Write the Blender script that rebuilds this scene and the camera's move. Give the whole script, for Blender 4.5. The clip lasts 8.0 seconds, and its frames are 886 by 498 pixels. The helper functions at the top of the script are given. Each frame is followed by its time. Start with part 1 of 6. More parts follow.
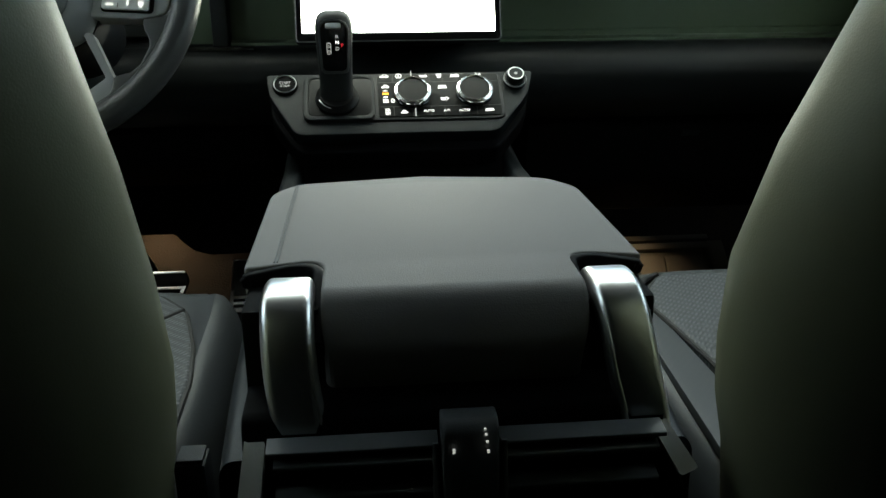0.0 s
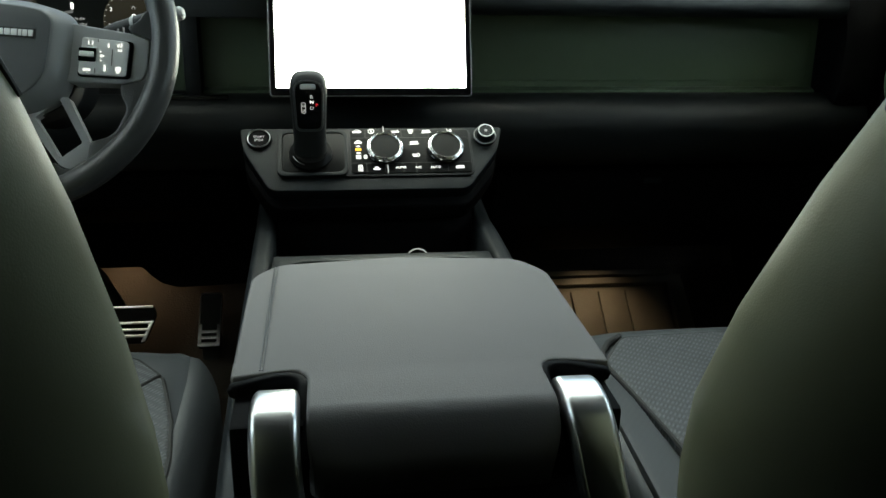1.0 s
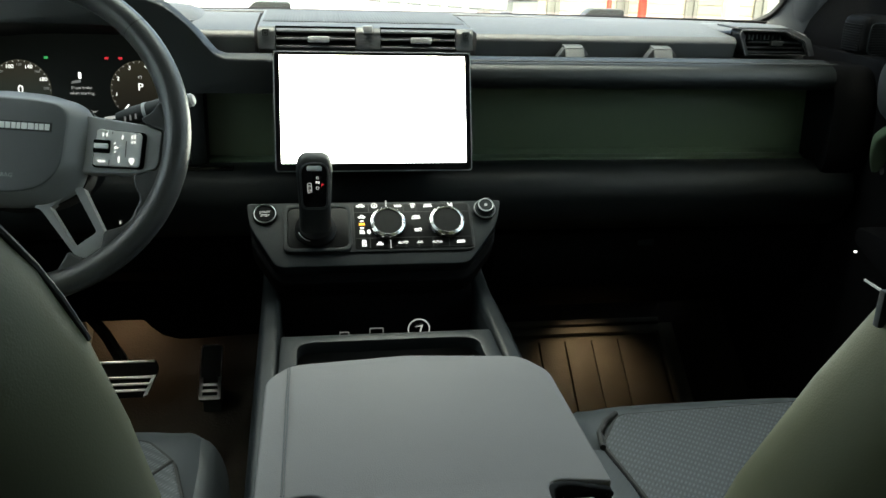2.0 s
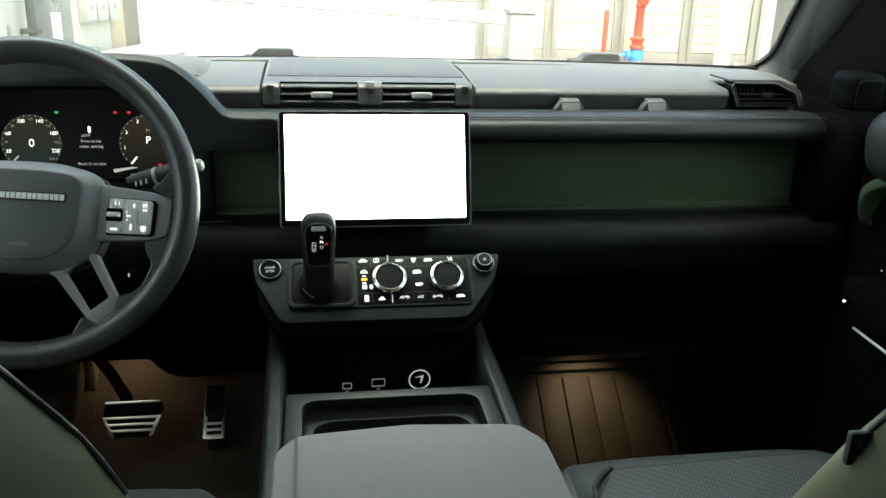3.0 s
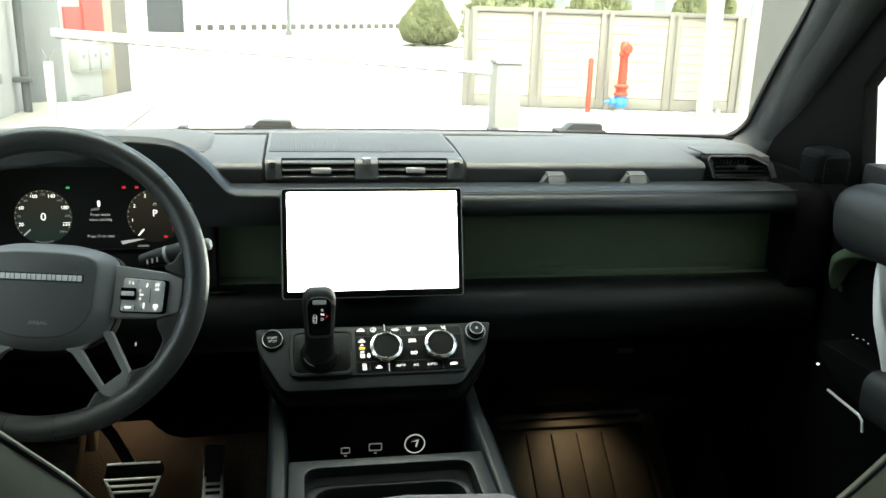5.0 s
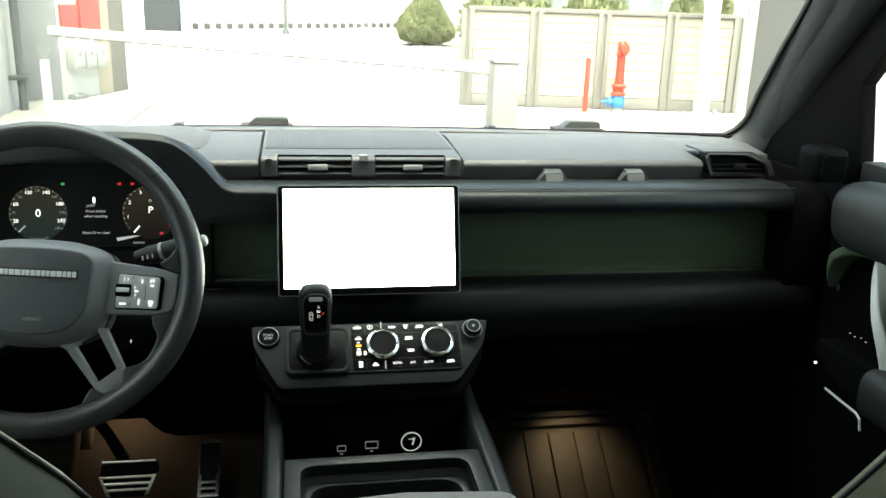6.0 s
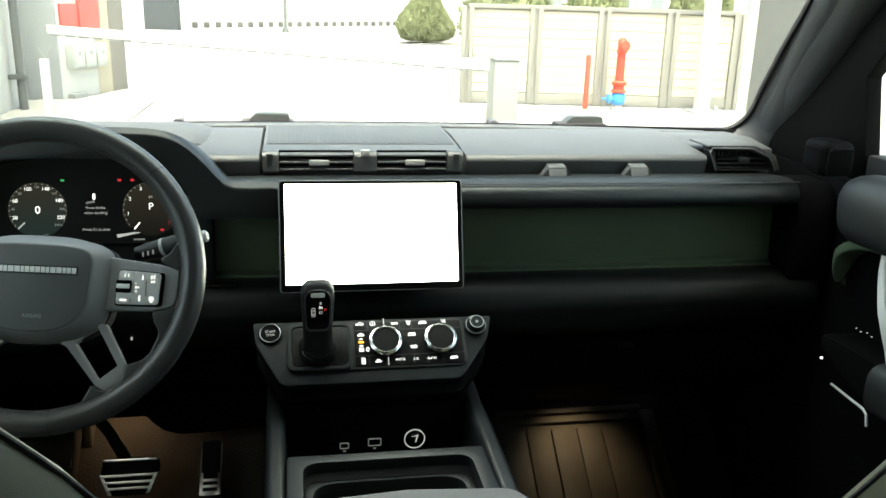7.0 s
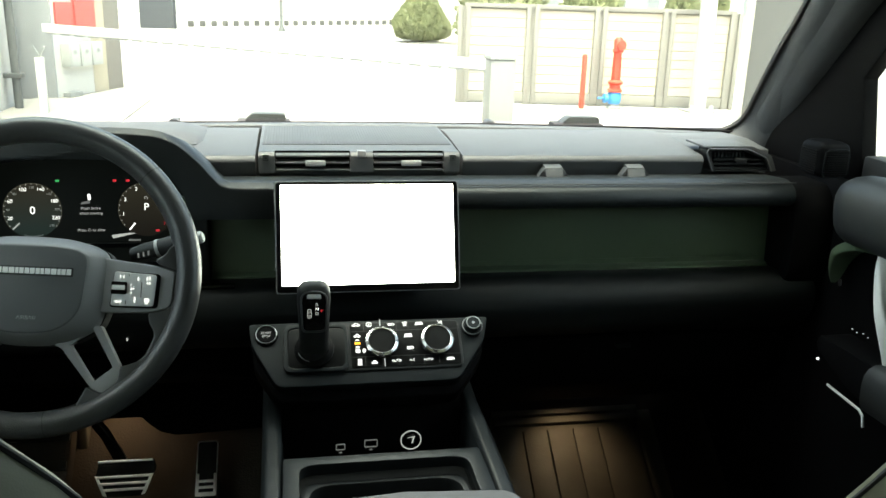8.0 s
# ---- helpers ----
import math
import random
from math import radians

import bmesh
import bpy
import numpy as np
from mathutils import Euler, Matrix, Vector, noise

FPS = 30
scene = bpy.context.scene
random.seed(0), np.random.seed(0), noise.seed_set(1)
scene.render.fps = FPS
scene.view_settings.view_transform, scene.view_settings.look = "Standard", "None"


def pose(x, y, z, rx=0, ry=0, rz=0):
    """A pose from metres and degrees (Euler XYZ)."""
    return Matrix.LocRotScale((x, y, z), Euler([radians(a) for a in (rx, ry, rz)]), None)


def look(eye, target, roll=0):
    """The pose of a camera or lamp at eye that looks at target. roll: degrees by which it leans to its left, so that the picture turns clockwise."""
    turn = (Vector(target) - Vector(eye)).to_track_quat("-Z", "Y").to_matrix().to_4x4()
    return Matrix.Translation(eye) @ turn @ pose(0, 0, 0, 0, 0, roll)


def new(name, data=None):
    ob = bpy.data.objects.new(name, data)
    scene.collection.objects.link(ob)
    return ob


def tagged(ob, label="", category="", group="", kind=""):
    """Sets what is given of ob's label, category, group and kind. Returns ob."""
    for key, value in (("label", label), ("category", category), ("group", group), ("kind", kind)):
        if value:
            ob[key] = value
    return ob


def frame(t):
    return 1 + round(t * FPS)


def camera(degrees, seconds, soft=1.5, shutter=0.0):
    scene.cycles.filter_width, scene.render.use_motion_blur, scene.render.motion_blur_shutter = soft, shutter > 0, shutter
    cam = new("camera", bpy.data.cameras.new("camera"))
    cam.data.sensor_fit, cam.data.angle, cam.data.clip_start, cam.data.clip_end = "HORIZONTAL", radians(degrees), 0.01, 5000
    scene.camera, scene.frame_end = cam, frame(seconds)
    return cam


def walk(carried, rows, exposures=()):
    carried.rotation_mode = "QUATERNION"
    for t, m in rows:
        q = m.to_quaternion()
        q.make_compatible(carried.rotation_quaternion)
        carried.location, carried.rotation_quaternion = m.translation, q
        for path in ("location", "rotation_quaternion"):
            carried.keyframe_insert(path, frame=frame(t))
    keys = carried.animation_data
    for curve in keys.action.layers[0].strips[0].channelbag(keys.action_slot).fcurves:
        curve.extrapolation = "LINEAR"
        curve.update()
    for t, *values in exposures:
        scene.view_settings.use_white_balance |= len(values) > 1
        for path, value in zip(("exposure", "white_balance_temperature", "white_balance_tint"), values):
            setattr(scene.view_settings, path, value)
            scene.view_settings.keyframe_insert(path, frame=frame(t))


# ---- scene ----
cam = camera(56.0, 8.0)
PATH = [
    (0, (-0.049, 0.085, 1.209), (0.125, 1.961, 0.538), -0.3),
    (0.5, (-0.053, 0.087, 1.257), (0.171, 1.955, 0.578), 0.8),
    (1, (-0.062, 0.089, 1.294), (0.206, 1.948, 0.606), 1.3),
    (1.5, (-0.074, 0.094, 1.343), (0.216, 1.952, 0.664), 1.6),
    (3, (-0.088, 0.086, 1.465), (0.214, 1.949, 0.802), 1.8),
    (3.5, (-0.094, 0.069, 1.497), (0.214, 1.938, 0.856), 1.8),
    (4, (-0.105, 0.051, 1.513), (0.203, 1.933, 0.909), 1.6),
    (4.5, (-0.106, 0.04, 1.526), (0.216, 1.93, 0.958), 1.6),
    (6, (-0.105, 0.044, 1.521), (0.235, 1.931, 0.953), 2.0),
    (6.5, (-0.106, 0.051, 1.514), (0.233, 1.936, 0.937), 2.0),
    (7, (-0.107, 0.053, 1.514), (0.232, 1.939, 0.942), 1.8),
    (7.5, (-0.109, 0.055, 1.516), (0.232, 1.94, 0.942), 1.9),
    (8, (-0.107, 0.056, 1.516), (0.241, 1.94, 0.942), 1.9),
]
EXPOSURES = [(0, 3.2, 7150, 0), (8, 3.2, 7150, 0)]
walk(cam, [(t, look(eye, target, roll)) for t, eye, target, roll in PATH], EXPOSURES)

# ---- light ----
SUN_UP, SUN_TURN = 72, 190
world = bpy.data.worlds.new("sky")
scene.world = world
world.use_nodes = True
_wn = world.node_tree.nodes
_sky = _wn.new("ShaderNodeTexSky")
_sky.sky_type = "NISHITA"
_sky.sun_disc = False
_sky.sun_elevation, _sky.sun_rotation = radians(SUN_UP), radians(SUN_TURN)
_sky.air_density, _sky.dust_density = 0.5, 6.0
_wn["Background"].inputs[1].default_value = 0.15
world.node_tree.links.new(_sky.outputs[0], _wn["Background"].inputs[0])

sun_data = bpy.data.lights.new("sun", "SUN")
sun_data.energy, sun_data.angle, sun_data.color = 1.0, radians(25), (1.0, 0.95, 0.88)
sun = new("sun", sun_data)
_a, _e = radians(SUN_TURN), radians(SUN_UP)
_dir = Vector((math.sin(_a) * math.cos(_e), math.cos(_a) * math.cos(_e), math.sin(_e)))
sun.matrix_world = look(_dir * 30, (0, 0, 0))


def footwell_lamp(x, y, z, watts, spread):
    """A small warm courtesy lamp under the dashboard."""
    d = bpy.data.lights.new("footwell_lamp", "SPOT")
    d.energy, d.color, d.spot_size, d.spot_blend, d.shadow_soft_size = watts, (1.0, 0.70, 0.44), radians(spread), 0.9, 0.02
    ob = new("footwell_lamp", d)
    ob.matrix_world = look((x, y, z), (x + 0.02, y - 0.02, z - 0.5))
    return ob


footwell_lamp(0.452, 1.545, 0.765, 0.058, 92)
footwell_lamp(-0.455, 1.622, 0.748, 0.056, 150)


def window_light(place, towards, width, height, watts, spread):
    """Daylight that enters through a window's opening."""
    d = bpy.data.lights.new("window_light", "AREA")
    d.shape, d.size, d.size_y, d.energy, d.color = "RECTANGLE", width, height, watts, (0.90, 1.0, 1.0)
    d.spread = radians(spread)
    ob = new("window_light", d)
    ob.matrix_world = look(place, towards)
    return ob


window_light((0, 1.275, 1.70), (0, 0.97, 1.20), 1.30, 0.24, 0.43, 140)
for _s in (-1, 1):
    window_light((_s * 0.815, 0.78, 1.53), (0, 0.66, 1.28), 0.62, 0.42, 0.030, 120)


# ---- materials ----
def node_material(name, colour, rough=0.5, metal=0.0, grain=0.0, grain_size=900.0, blotch=0.12, blotch_size=9.0, coat=0.0,
                  spec=0.5, wear=0.0, colour2=None, rough_var=0.08):
    """A principled surface with variation at two scales: broad blotches in colour and gloss, and a fine relief."""
    m = bpy.data.materials.new(name)
    m.use_nodes = True
    nt = m.node_tree
    n, l = nt.nodes, nt.links
    p = n["Principled BSDF"]
    p.inputs["Metallic"].default_value = metal
    p.inputs["Specular IOR Level"].default_value = spec
    p.inputs["Coat Weight"].default_value = coat
    tc = n.new("ShaderNodeTexCoord")
    big = n.new("ShaderNodeTexNoise")
    big.inputs["Scale"].default_value, big.inputs["Detail"].default_value = blotch_size, 5.0
    l.new(tc.outputs["Object"], big.inputs["Vector"])
    mix = n.new("ShaderNodeMix")
    mix.data_type = "RGBA"
    c2 = colour2 or tuple(min(1.0, c * (1 + blotch)) for c in colour)
    c1 = tuple(c * (1 - blotch) for c in colour)
    mix.inputs["A"].default_value, mix.inputs["B"].default_value = (*c1, 1), (*c2, 1)
    l.new(big.outputs["Fac"], mix.inputs["Factor"])
    l.new(mix.outputs["Result"], p.inputs["Base Color"])
    rr = n.new("ShaderNodeMapRange")
    rr.inputs["To Min"].default_value, rr.inputs["To Max"].default_value = max(0.02, rough - rough_var), min(1.0, rough + rough_var)
    l.new(big.outputs["Fac"], rr.inputs["Value"])
    l.new(rr.outputs["Result"], p.inputs["Roughness"])
    if grain:
        fine = n.new("ShaderNodeTexVoronoi")
        fine.inputs["Scale"].default_value = grain_size
        l.new(tc.outputs["Object"], fine.inputs["Vector"])
        b = n.new("ShaderNodeBump")
        b.inputs["Strength"].default_value, b.inputs["Distance"].default_value = grain, 0.0006
        l.new(fine.outputs["Distance"], b.inputs["Height"])
        l.new(b.outputs["Normal"], p.inputs["Normal"])
    return m


def glow_material(name, colour, strength, base=0.3):
    m = bpy.data.materials.new(name)
    m.use_nodes = True
    p = m.node_tree.nodes["Principled BSDF"]
    p.inputs["Base Color"].default_value = (*[c * base for c in colour], 1)
    p.inputs["Emission Color"].default_value = (*colour, 1)
    p.inputs["Emission Strength"].default_value = strength
    p.inputs["Specular IOR Level"].default_value = 0.2
    return m


def dial_material(name, low, high, strength):
    """The lit face of a round gauge, whose colour changes with height."""
    m = glow_material(name, high, strength, 0.15)
    n, l = m.node_tree.nodes, m.node_tree.links
    tc, sep, ramp, mix = n.new("ShaderNodeTexCoord"), n.new("ShaderNodeSeparateXYZ"), n.new("ShaderNodeMapRange"), n.new("ShaderNodeMix")
    mix.data_type = "RGBA"
    ramp.inputs["From Min"].default_value, ramp.inputs["From Max"].default_value = 1.145, 1.212
    mix.inputs["A"].default_value, mix.inputs["B"].default_value = (*low, 1), (*high, 1)
    l.new(tc.outputs["Object"], sep.inputs[0]), l.new(sep.outputs["Z"], ramp.inputs["Value"]), l.new(ramp.outputs["Result"], mix.inputs["Factor"])
    l.new(mix.outputs["Result"], n["Principled BSDF"].inputs["Emission Color"])
    return m


def glass_material(name, tint=(1, 1, 1)):
    m = bpy.data.materials.new(name)
    m.use_nodes = True
    nt = m.node_tree
    n, l = nt.nodes, nt.links
    tr, gl, mx = n.new("ShaderNodeBsdfTransparent"), n.new("ShaderNodeBsdfGlossy"), n.new("ShaderNodeMixShader")
    tr.inputs[0].default_value = (*tint, 1)
    gl.inputs["Roughness"].default_value = 0.02
    mx.inputs[0].default_value = 0.03
    l.new(tr.outputs[0], mx.inputs[1]), l.new(gl.outputs[0], mx.inputs[2])
    l.new(mx.outputs[0], n["Material Output"].inputs["Surface"])
    return m


SOFT_BLACK = node_material("soft_black_plastic", (0.0102, 0.0118, 0.0130), 0.55, spec=0.35, grain=0.25, grain_size=700)
DASH_TOP = node_material("dash_top_grain", (0.0560, 0.0600, 0.0650), 0.5, grain=0.3, grain_size=600)
DASH_BEAM = node_material("dash_beam_rubber", (0.01105, 0.01397, 0.01528), 0.45, spec=0.45, grain=0.2, grain_size=800)
BUTTON_BLACK = node_material("button_black", (0.0045, 0.0047, 0.005), 0.42, spec=0.12, rough_var=0.05)
GLOSS_BLACK = node_material("gloss_black", (0.005, 0.005, 0.006), 0.16, rough_var=0.04)
PANEL_GREY = node_material("panel_grey_plastic", (0.0060, 0.0088, 0.0106), 0.5, spec=0.2, grain=0.2, grain_size=900)
RAIL_GREY = node_material("rail_grey_plastic", (0.0060, 0.0084, 0.0100), 0.48, spec=0.28, grain=0.15, grain_size=900)
GREEN_PAINT = node_material("green_powder_coat", (0.08525, 0.121, 0.07425), 0.42, grain=0.12, grain_size=1200, blotch=0.15, blotch_size=6)
LEATHER = node_material("olive_leather", (0.122, 0.124, 0.074), 0.5, spec=0.3, grain=0.1, grain_size=900, blotch=0.18, blotch_size=5)
DOOR_LEATHER = node_material("door_leather", (0.0154, 0.0175, 0.0182), 0.5, grain=0.12, grain_size=900)
LEATHER_DARK = node_material("dark_leather", (0.0484, 0.05445, 0.05885), 0.48, grain=0.12, grain_size=900)
ARM_LEATHER = node_material("armrest_leather", (0.176, 0.168, 0.168), 0.72, spec=0.22, grain=0.18, grain_size=900)
WHEEL_LEATHER = node_material("wheel_leather", (0.048, 0.049, 0.050), 0.32, grain=0.3, grain_size=700)
WHEEL_GREY = node_material("wheel_hub_grey", (0.205, 0.208, 0.214), 0.42, grain=0.15, grain_size=900)
WHEEL_FACE_SHADED = node_material("wheel_face_shaded", (0.092, 0.097, 0.102), 0.45, grain=0.25, grain_size=900)
SPOKE_GREY = node_material("wheel_spoke_grey", (0.285, 0.29, 0.298), 0.42, grain=0.12, grain_size=900)
SATIN_METAL = node_material("satin_metal", (0.8, 0.8, 0.8), 0.26, metal=1.0, blotch=0.05)
HINGE_METAL = node_material("hinge_metal", (0.76, 0.76, 0.77), 0.31, metal=1.0, blotch=0.05)
ICON_FAINT = glow_material("icon_faint", (0.8, 0.82, 0.85), 0.018)
LOWER_BEAM = node_material("lower_beam_rubber", (0.0088, 0.0108, 0.01184), 0.5, grain=0.2, grain_size=800, spec=0.26)
ARM_GLINT = node_material("arm_glint_metal", (0.30, 0.28, 0.26), 0.35, metal=1.0)
PEDAL_METAL = node_material("brushed_pedal_metal", (0.95, 0.93, 0.90), 0.32, metal=1.0, blotch=0.1, blotch_size=40)
CARPET = node_material("dark_carpet", (0.030, 0.0235, 0.0195), 0.95, grain=0.9, grain_size=260, blotch=0.3, blotch_size=30)
RUBBER = node_material("black_rubber", (0.018, 0.018, 0.018), 0.7, grain=0.2)
PEDAL_RUBBER = node_material("pedal_rubber", (0.006, 0.0055, 0.005), 0.75, spec=0.2, grain=0.2)
MAT_RUBBER = node_material("floor_mat_rubber", (0.125, 0.118, 0.102), 0.6, grain=0.3, grain_size=300, blotch=0.35, blotch_size=14)
SCREEN_WHITE = glow_material("screen_white", (0.95, 1.0, 0.95), 1.5)
ICON_WHITE = glow_material("icon_white", (0.95, 0.97, 1.0), 0.2)
ICON_DIM = glow_material("icon_dim", (0.8, 0.82, 0.85), 0.06)
ICON_RED = glow_material("icon_red", (1.0, 0.05, 0.08), 0.07)
ICON_AMBER = glow_material("icon_amber", (1.0, 0.42, 0.04), 0.3)
ICON_GREEN = glow_material("icon_green", (0.1, 0.8, 0.25), 0.06)
BADGE_SILVER = node_material("bright_badge_silver", (0.85, 0.85, 0.84), 0.3, blotch=0.08, blotch_size=60)
LCD_BLACK = glow_material("backlit_black_display", (0.5, 0.62, 0.58), 0.0005, 0.01)
DIAL_FACE = dial_material("dial_face", (0.026, 0.022, 0.018), (0.062, 0.056, 0.040), 0.046)
DIAL_RIM = glow_material("dial_rim", (0.16, 0.15, 0.11), 0.05)
DIAL_TEAL = dial_material("dial_teal", (0.030, 0.052, 0.050), (0.062, 0.056, 0.042), 0.052)
GLASS = glass_material("windscreen_glass", (0.895, 0.945, 0.905))
SIDE_GLASS = glass_material("side_glass", (0.80, 0.86, 0.82))
# unseen rear panes, opaque so that no light comes from behind
REAR_BLACKOUT = glass_material("rear_blackout_pane", (0.0, 0.0, 0.0))
WHITE_PAINT = node_material("white_car_paint", (0.75, 0.75, 0.73), 0.25, coat=0.6, blotch=0.03)
HEADLINER = node_material("headliner_cloth", (0.006, 0.006, 0.006), 0.95, spec=0.1, grain=0.4, grain_size=500)
# unseen rear surfaces, near black to soak up bounced light
REAR_BLACK = node_material("rear_cabin_black", (0.0045, 0.0045, 0.0045), 0.8, spec=0.05, grain=0.4, grain_size=400)
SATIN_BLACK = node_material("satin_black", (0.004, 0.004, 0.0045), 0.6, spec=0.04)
LEGEND = glow_material("display_legend", (0.9, 0.92, 0.95), 0.2)
VENT_GREY = node_material("vent_surround_grey", (0.0702, 0.0741, 0.0793), 0.5, grain=0.2, grain_size=900)
PALE_TAB = node_material("pale_satin_paint", (0.30, 0.305, 0.305), 0.4, blotch=0.06)
CLIP_GREY = node_material("beam_clip_grey", (0.055, 0.060, 0.064), 0.5, grain=0.15)
CENTRE_GREY = node_material("centre_vent_grey", (0.062, 0.067, 0.071), 0.45, grain=0.15, grain_size=900)
RING_GREY = node_material("thin_ring_metal", (0.42, 0.43, 0.44), 0.35, metal=1.0, blotch=0.05)
PILLAR_DARK = node_material("pillar_dark_trim", (0.060, 0.064, 0.068), 0.7, spec=0.3, grain=0.35, grain_size=700)


# ---- building tools ----
def fillet(pts, r, n=4):
    """A closed polygon with its corners rounded by r (one number, or one for each corner)."""
    out, k = [], len(pts)
    for i in range(k):
        p, a, b = Vector(pts[i]), Vector(pts[i - 1]), Vector(pts[(i + 1) % k])
        rad = r[i] if isinstance(r, (list, tuple)) else r
        u, v = (a - p), (b - p)
        d = min(rad, u.length * 0.49, v.length * 0.49)
        if d < 1e-5:
            out.append(tuple(p))
            continue
        u, v = u.normalized() * d, v.normalized() * d
        for j in range(n + 1):
            t = j / n
            out.append(tuple((p + u) * (1 - t) ** 2 + p * 2 * t * (1 - t) + (p + v) * t ** 2))
    return out


def rect(u0, u1, v0, v1):
    return [(u0, v0), (u1, v0), (u1, v1), (u0, v1)]


def bevelled(bm, width, segs=2, angle=35, edges=None):
    bm.normal_update()
    es = [e for e in (edges or bm.edges) if len(e.link_faces) == 2 and e.calc_face_angle(0) > radians(angle)]
    if es and width > 0:
        bmesh.ops.bevel(bm, geom=es, offset=width, segments=segs, profile=0.6, affect="EDGES", clamp_overlap=True)
    return bm


def extrude(outline, m, depth, bevel=0.0, segs=2, bm=None, taper=1.0):
    """A plate: the outline in the plane z=0 of m, drawn out to z=depth; taper scales the far end about its middle."""
    bm = bm or bmesh.new()
    own = bmesh.new()
    c = Vector((sum(p[0] for p in outline) / len(outline), sum(p[1] for p in outline) / len(outline)))
    lo = [own.verts.new((p[0], p[1], 0)) for p in outline]
    hi = [own.verts.new((c.x + (p[0] - c.x) * taper, c.y + (p[1] - c.y) * taper, depth)) for p in outline]
    k = len(outline)
    own.faces.new(list(reversed(lo))), own.faces.new(hi)
    for i in range(k):
        own.faces.new((lo[i], lo[(i + 1) % k], hi[(i + 1) % k], hi[i]))
    bmesh.ops.recalc_face_normals(own, faces=own.faces)
    bevelled(own, bevel, segs)
    own.transform(m)
    return merge(bm, own)


def merge(bm, other):
    me = bpy.data.meshes.new("tmp")
    other.to_mesh(me)
    other.free()
    bm.from_mesh(me)
    bpy.data.meshes.remove(me)
    return bm


ALONG_X = Matrix(((0, 0, 1, 0), (1, 0, 0, 0), (0, 1, 0, 0), (0, 0, 0, 1)))  # outline (y, z), drawn out along x


def prism(profile, x0, x1, bevel=0.0, bm=None, segs=2):
    """A profile in (y, z) drawn out from x0 to x1."""
    return extrude(profile, Matrix.Translation((x0, 0, 0)) @ ALONG_X, x1 - x0, bevel, segs, bm)


def box(x0, x1, y0, y1, z0, z1, bevel=0.003, bm=None, segs=2):
    return extrude(rect(x0, x1, y0, y1), Matrix.Translation((0, 0, z0)), z1 - z0, bevel, segs, bm)


def loft(rings, closed=True, caps=True, bm=None):
    """A skin over rings of points; every ring is closed and has as many points as the others."""
    bm = bm or bmesh.new()
    vs = [[bm.verts.new(p) for p in r] for r in rings]
    k = len(vs[0])
    for a, b in zip(vs, vs[1:]):
        for i in range(k):
            j = (i + 1) % k
            bm.faces.new((a[i], a[j], b[j], b[i]))
    if caps:
        bm.faces.new(list(reversed(vs[0]))), bm.faces.new(vs[-1])
    bmesh.ops.recalc_face_normals(bm, faces=bm.faces)
    return bm


def sweep(path, section, closed=False, bm=None, up=(0, 0, 1), scales=None):
    """A section (list of (u, v)) carried along a path of points."""
    pts = [Vector(p) for p in path]
    rings, k = [], len(pts)
    for i, p in enumerate(pts):
        a = pts[i - 1] if (i or closed) else p
        b = pts[(i + 1) % k] if (i < k - 1 or closed) else p
        t = (b - a).normalized()
        s = t.cross(Vector(up))
        s = s.normalized() if s.length > 1e-6 else Vector((1, 0, 0))
        w = s.cross(t)
        f = scales[i] if scales else 1.0
        rings.append([p + s * u * f + w * v * f for u, v in section])
    if closed:
        rings.append(rings[0])
    bm2 = bmesh.new()
    loft(rings, caps=not closed, bm=bm2)
    if closed:
        bmesh.ops.remove_doubles(bm2, verts=bm2.verts, dist=1e-6)
        bmesh.ops.recalc_face_normals(bm2, faces=bm2.faces)
    return merge(bm, bm2) if bm else bm2


def circle(r, n=12, r2=None):
    return [(r * math.cos(2 * math.pi * i / n), (r2 or r) * math.sin(2 * math.pi * i / n)) for i in range(n)]


def lathe(profile, m, n=28, bm=None, ring=False):
    """A profile of (radius, height) turned about the z axis of m; ring: the profile closes on itself and leaves the middle open."""
    own = bmesh.new()
    rings = [[(r * math.cos(2 * math.pi * i / n), r * math.sin(2 * math.pi * i / n), h) for i in range(n)] for r, h in profile]
    loft(rings + rings[:1] if ring else rings, caps=not ring, bm=own)
    if ring:
        bmesh.ops.remove_doubles(own, verts=own.verts, dist=1e-6)
        bmesh.ops.recalc_face_normals(own, faces=own.faces)
    own.transform(m)
    return merge(bm, own) if bm else own


def spline(pts, n=6, closed=False):
    """Points along a smooth curve through pts."""
    p = [Vector(q) for q in pts]
    k, out = len(p), []
    for i in range(k if closed else k - 1):
        a, b = p[i], p[(i + 1) % k]
        z = p[i - 1] if (i or closed) else a
        c = p[(i + 2) % k] if (i < k - 2 or closed) else b
        for j in range(n):
            t = j / n
            out.append(0.5 * ((2 * a) + (b - z) * t + (2 * z - 5 * a + 4 * b - c) * t * t + (3 * a - z - 3 * b + c) * t ** 3))
    if not closed:
        out.append(p[-1])
    return out


def part(name, bm, material, parent=None, label="", angle=38):
    """One mesh object under a thing or a part."""
    bm.normal_update()
    for f in bm.faces:
        f.smooth = True
    for e in bm.edges:
        e.smooth = not (len(e.link_faces) == 2 and e.calc_face_angle(0) > radians(angle))
    me = bpy.data.meshes.new(name)
    bm.to_mesh(me)
    bm.free()
    me.materials.append(material)
    ob = new(name, me)
    if parent:
        ob.parent = parent
    return tagged(ob, label) if label else ob


def thing(name, label, category, kind="", group=""):
    return tagged(new(name), label, category, group, kind)


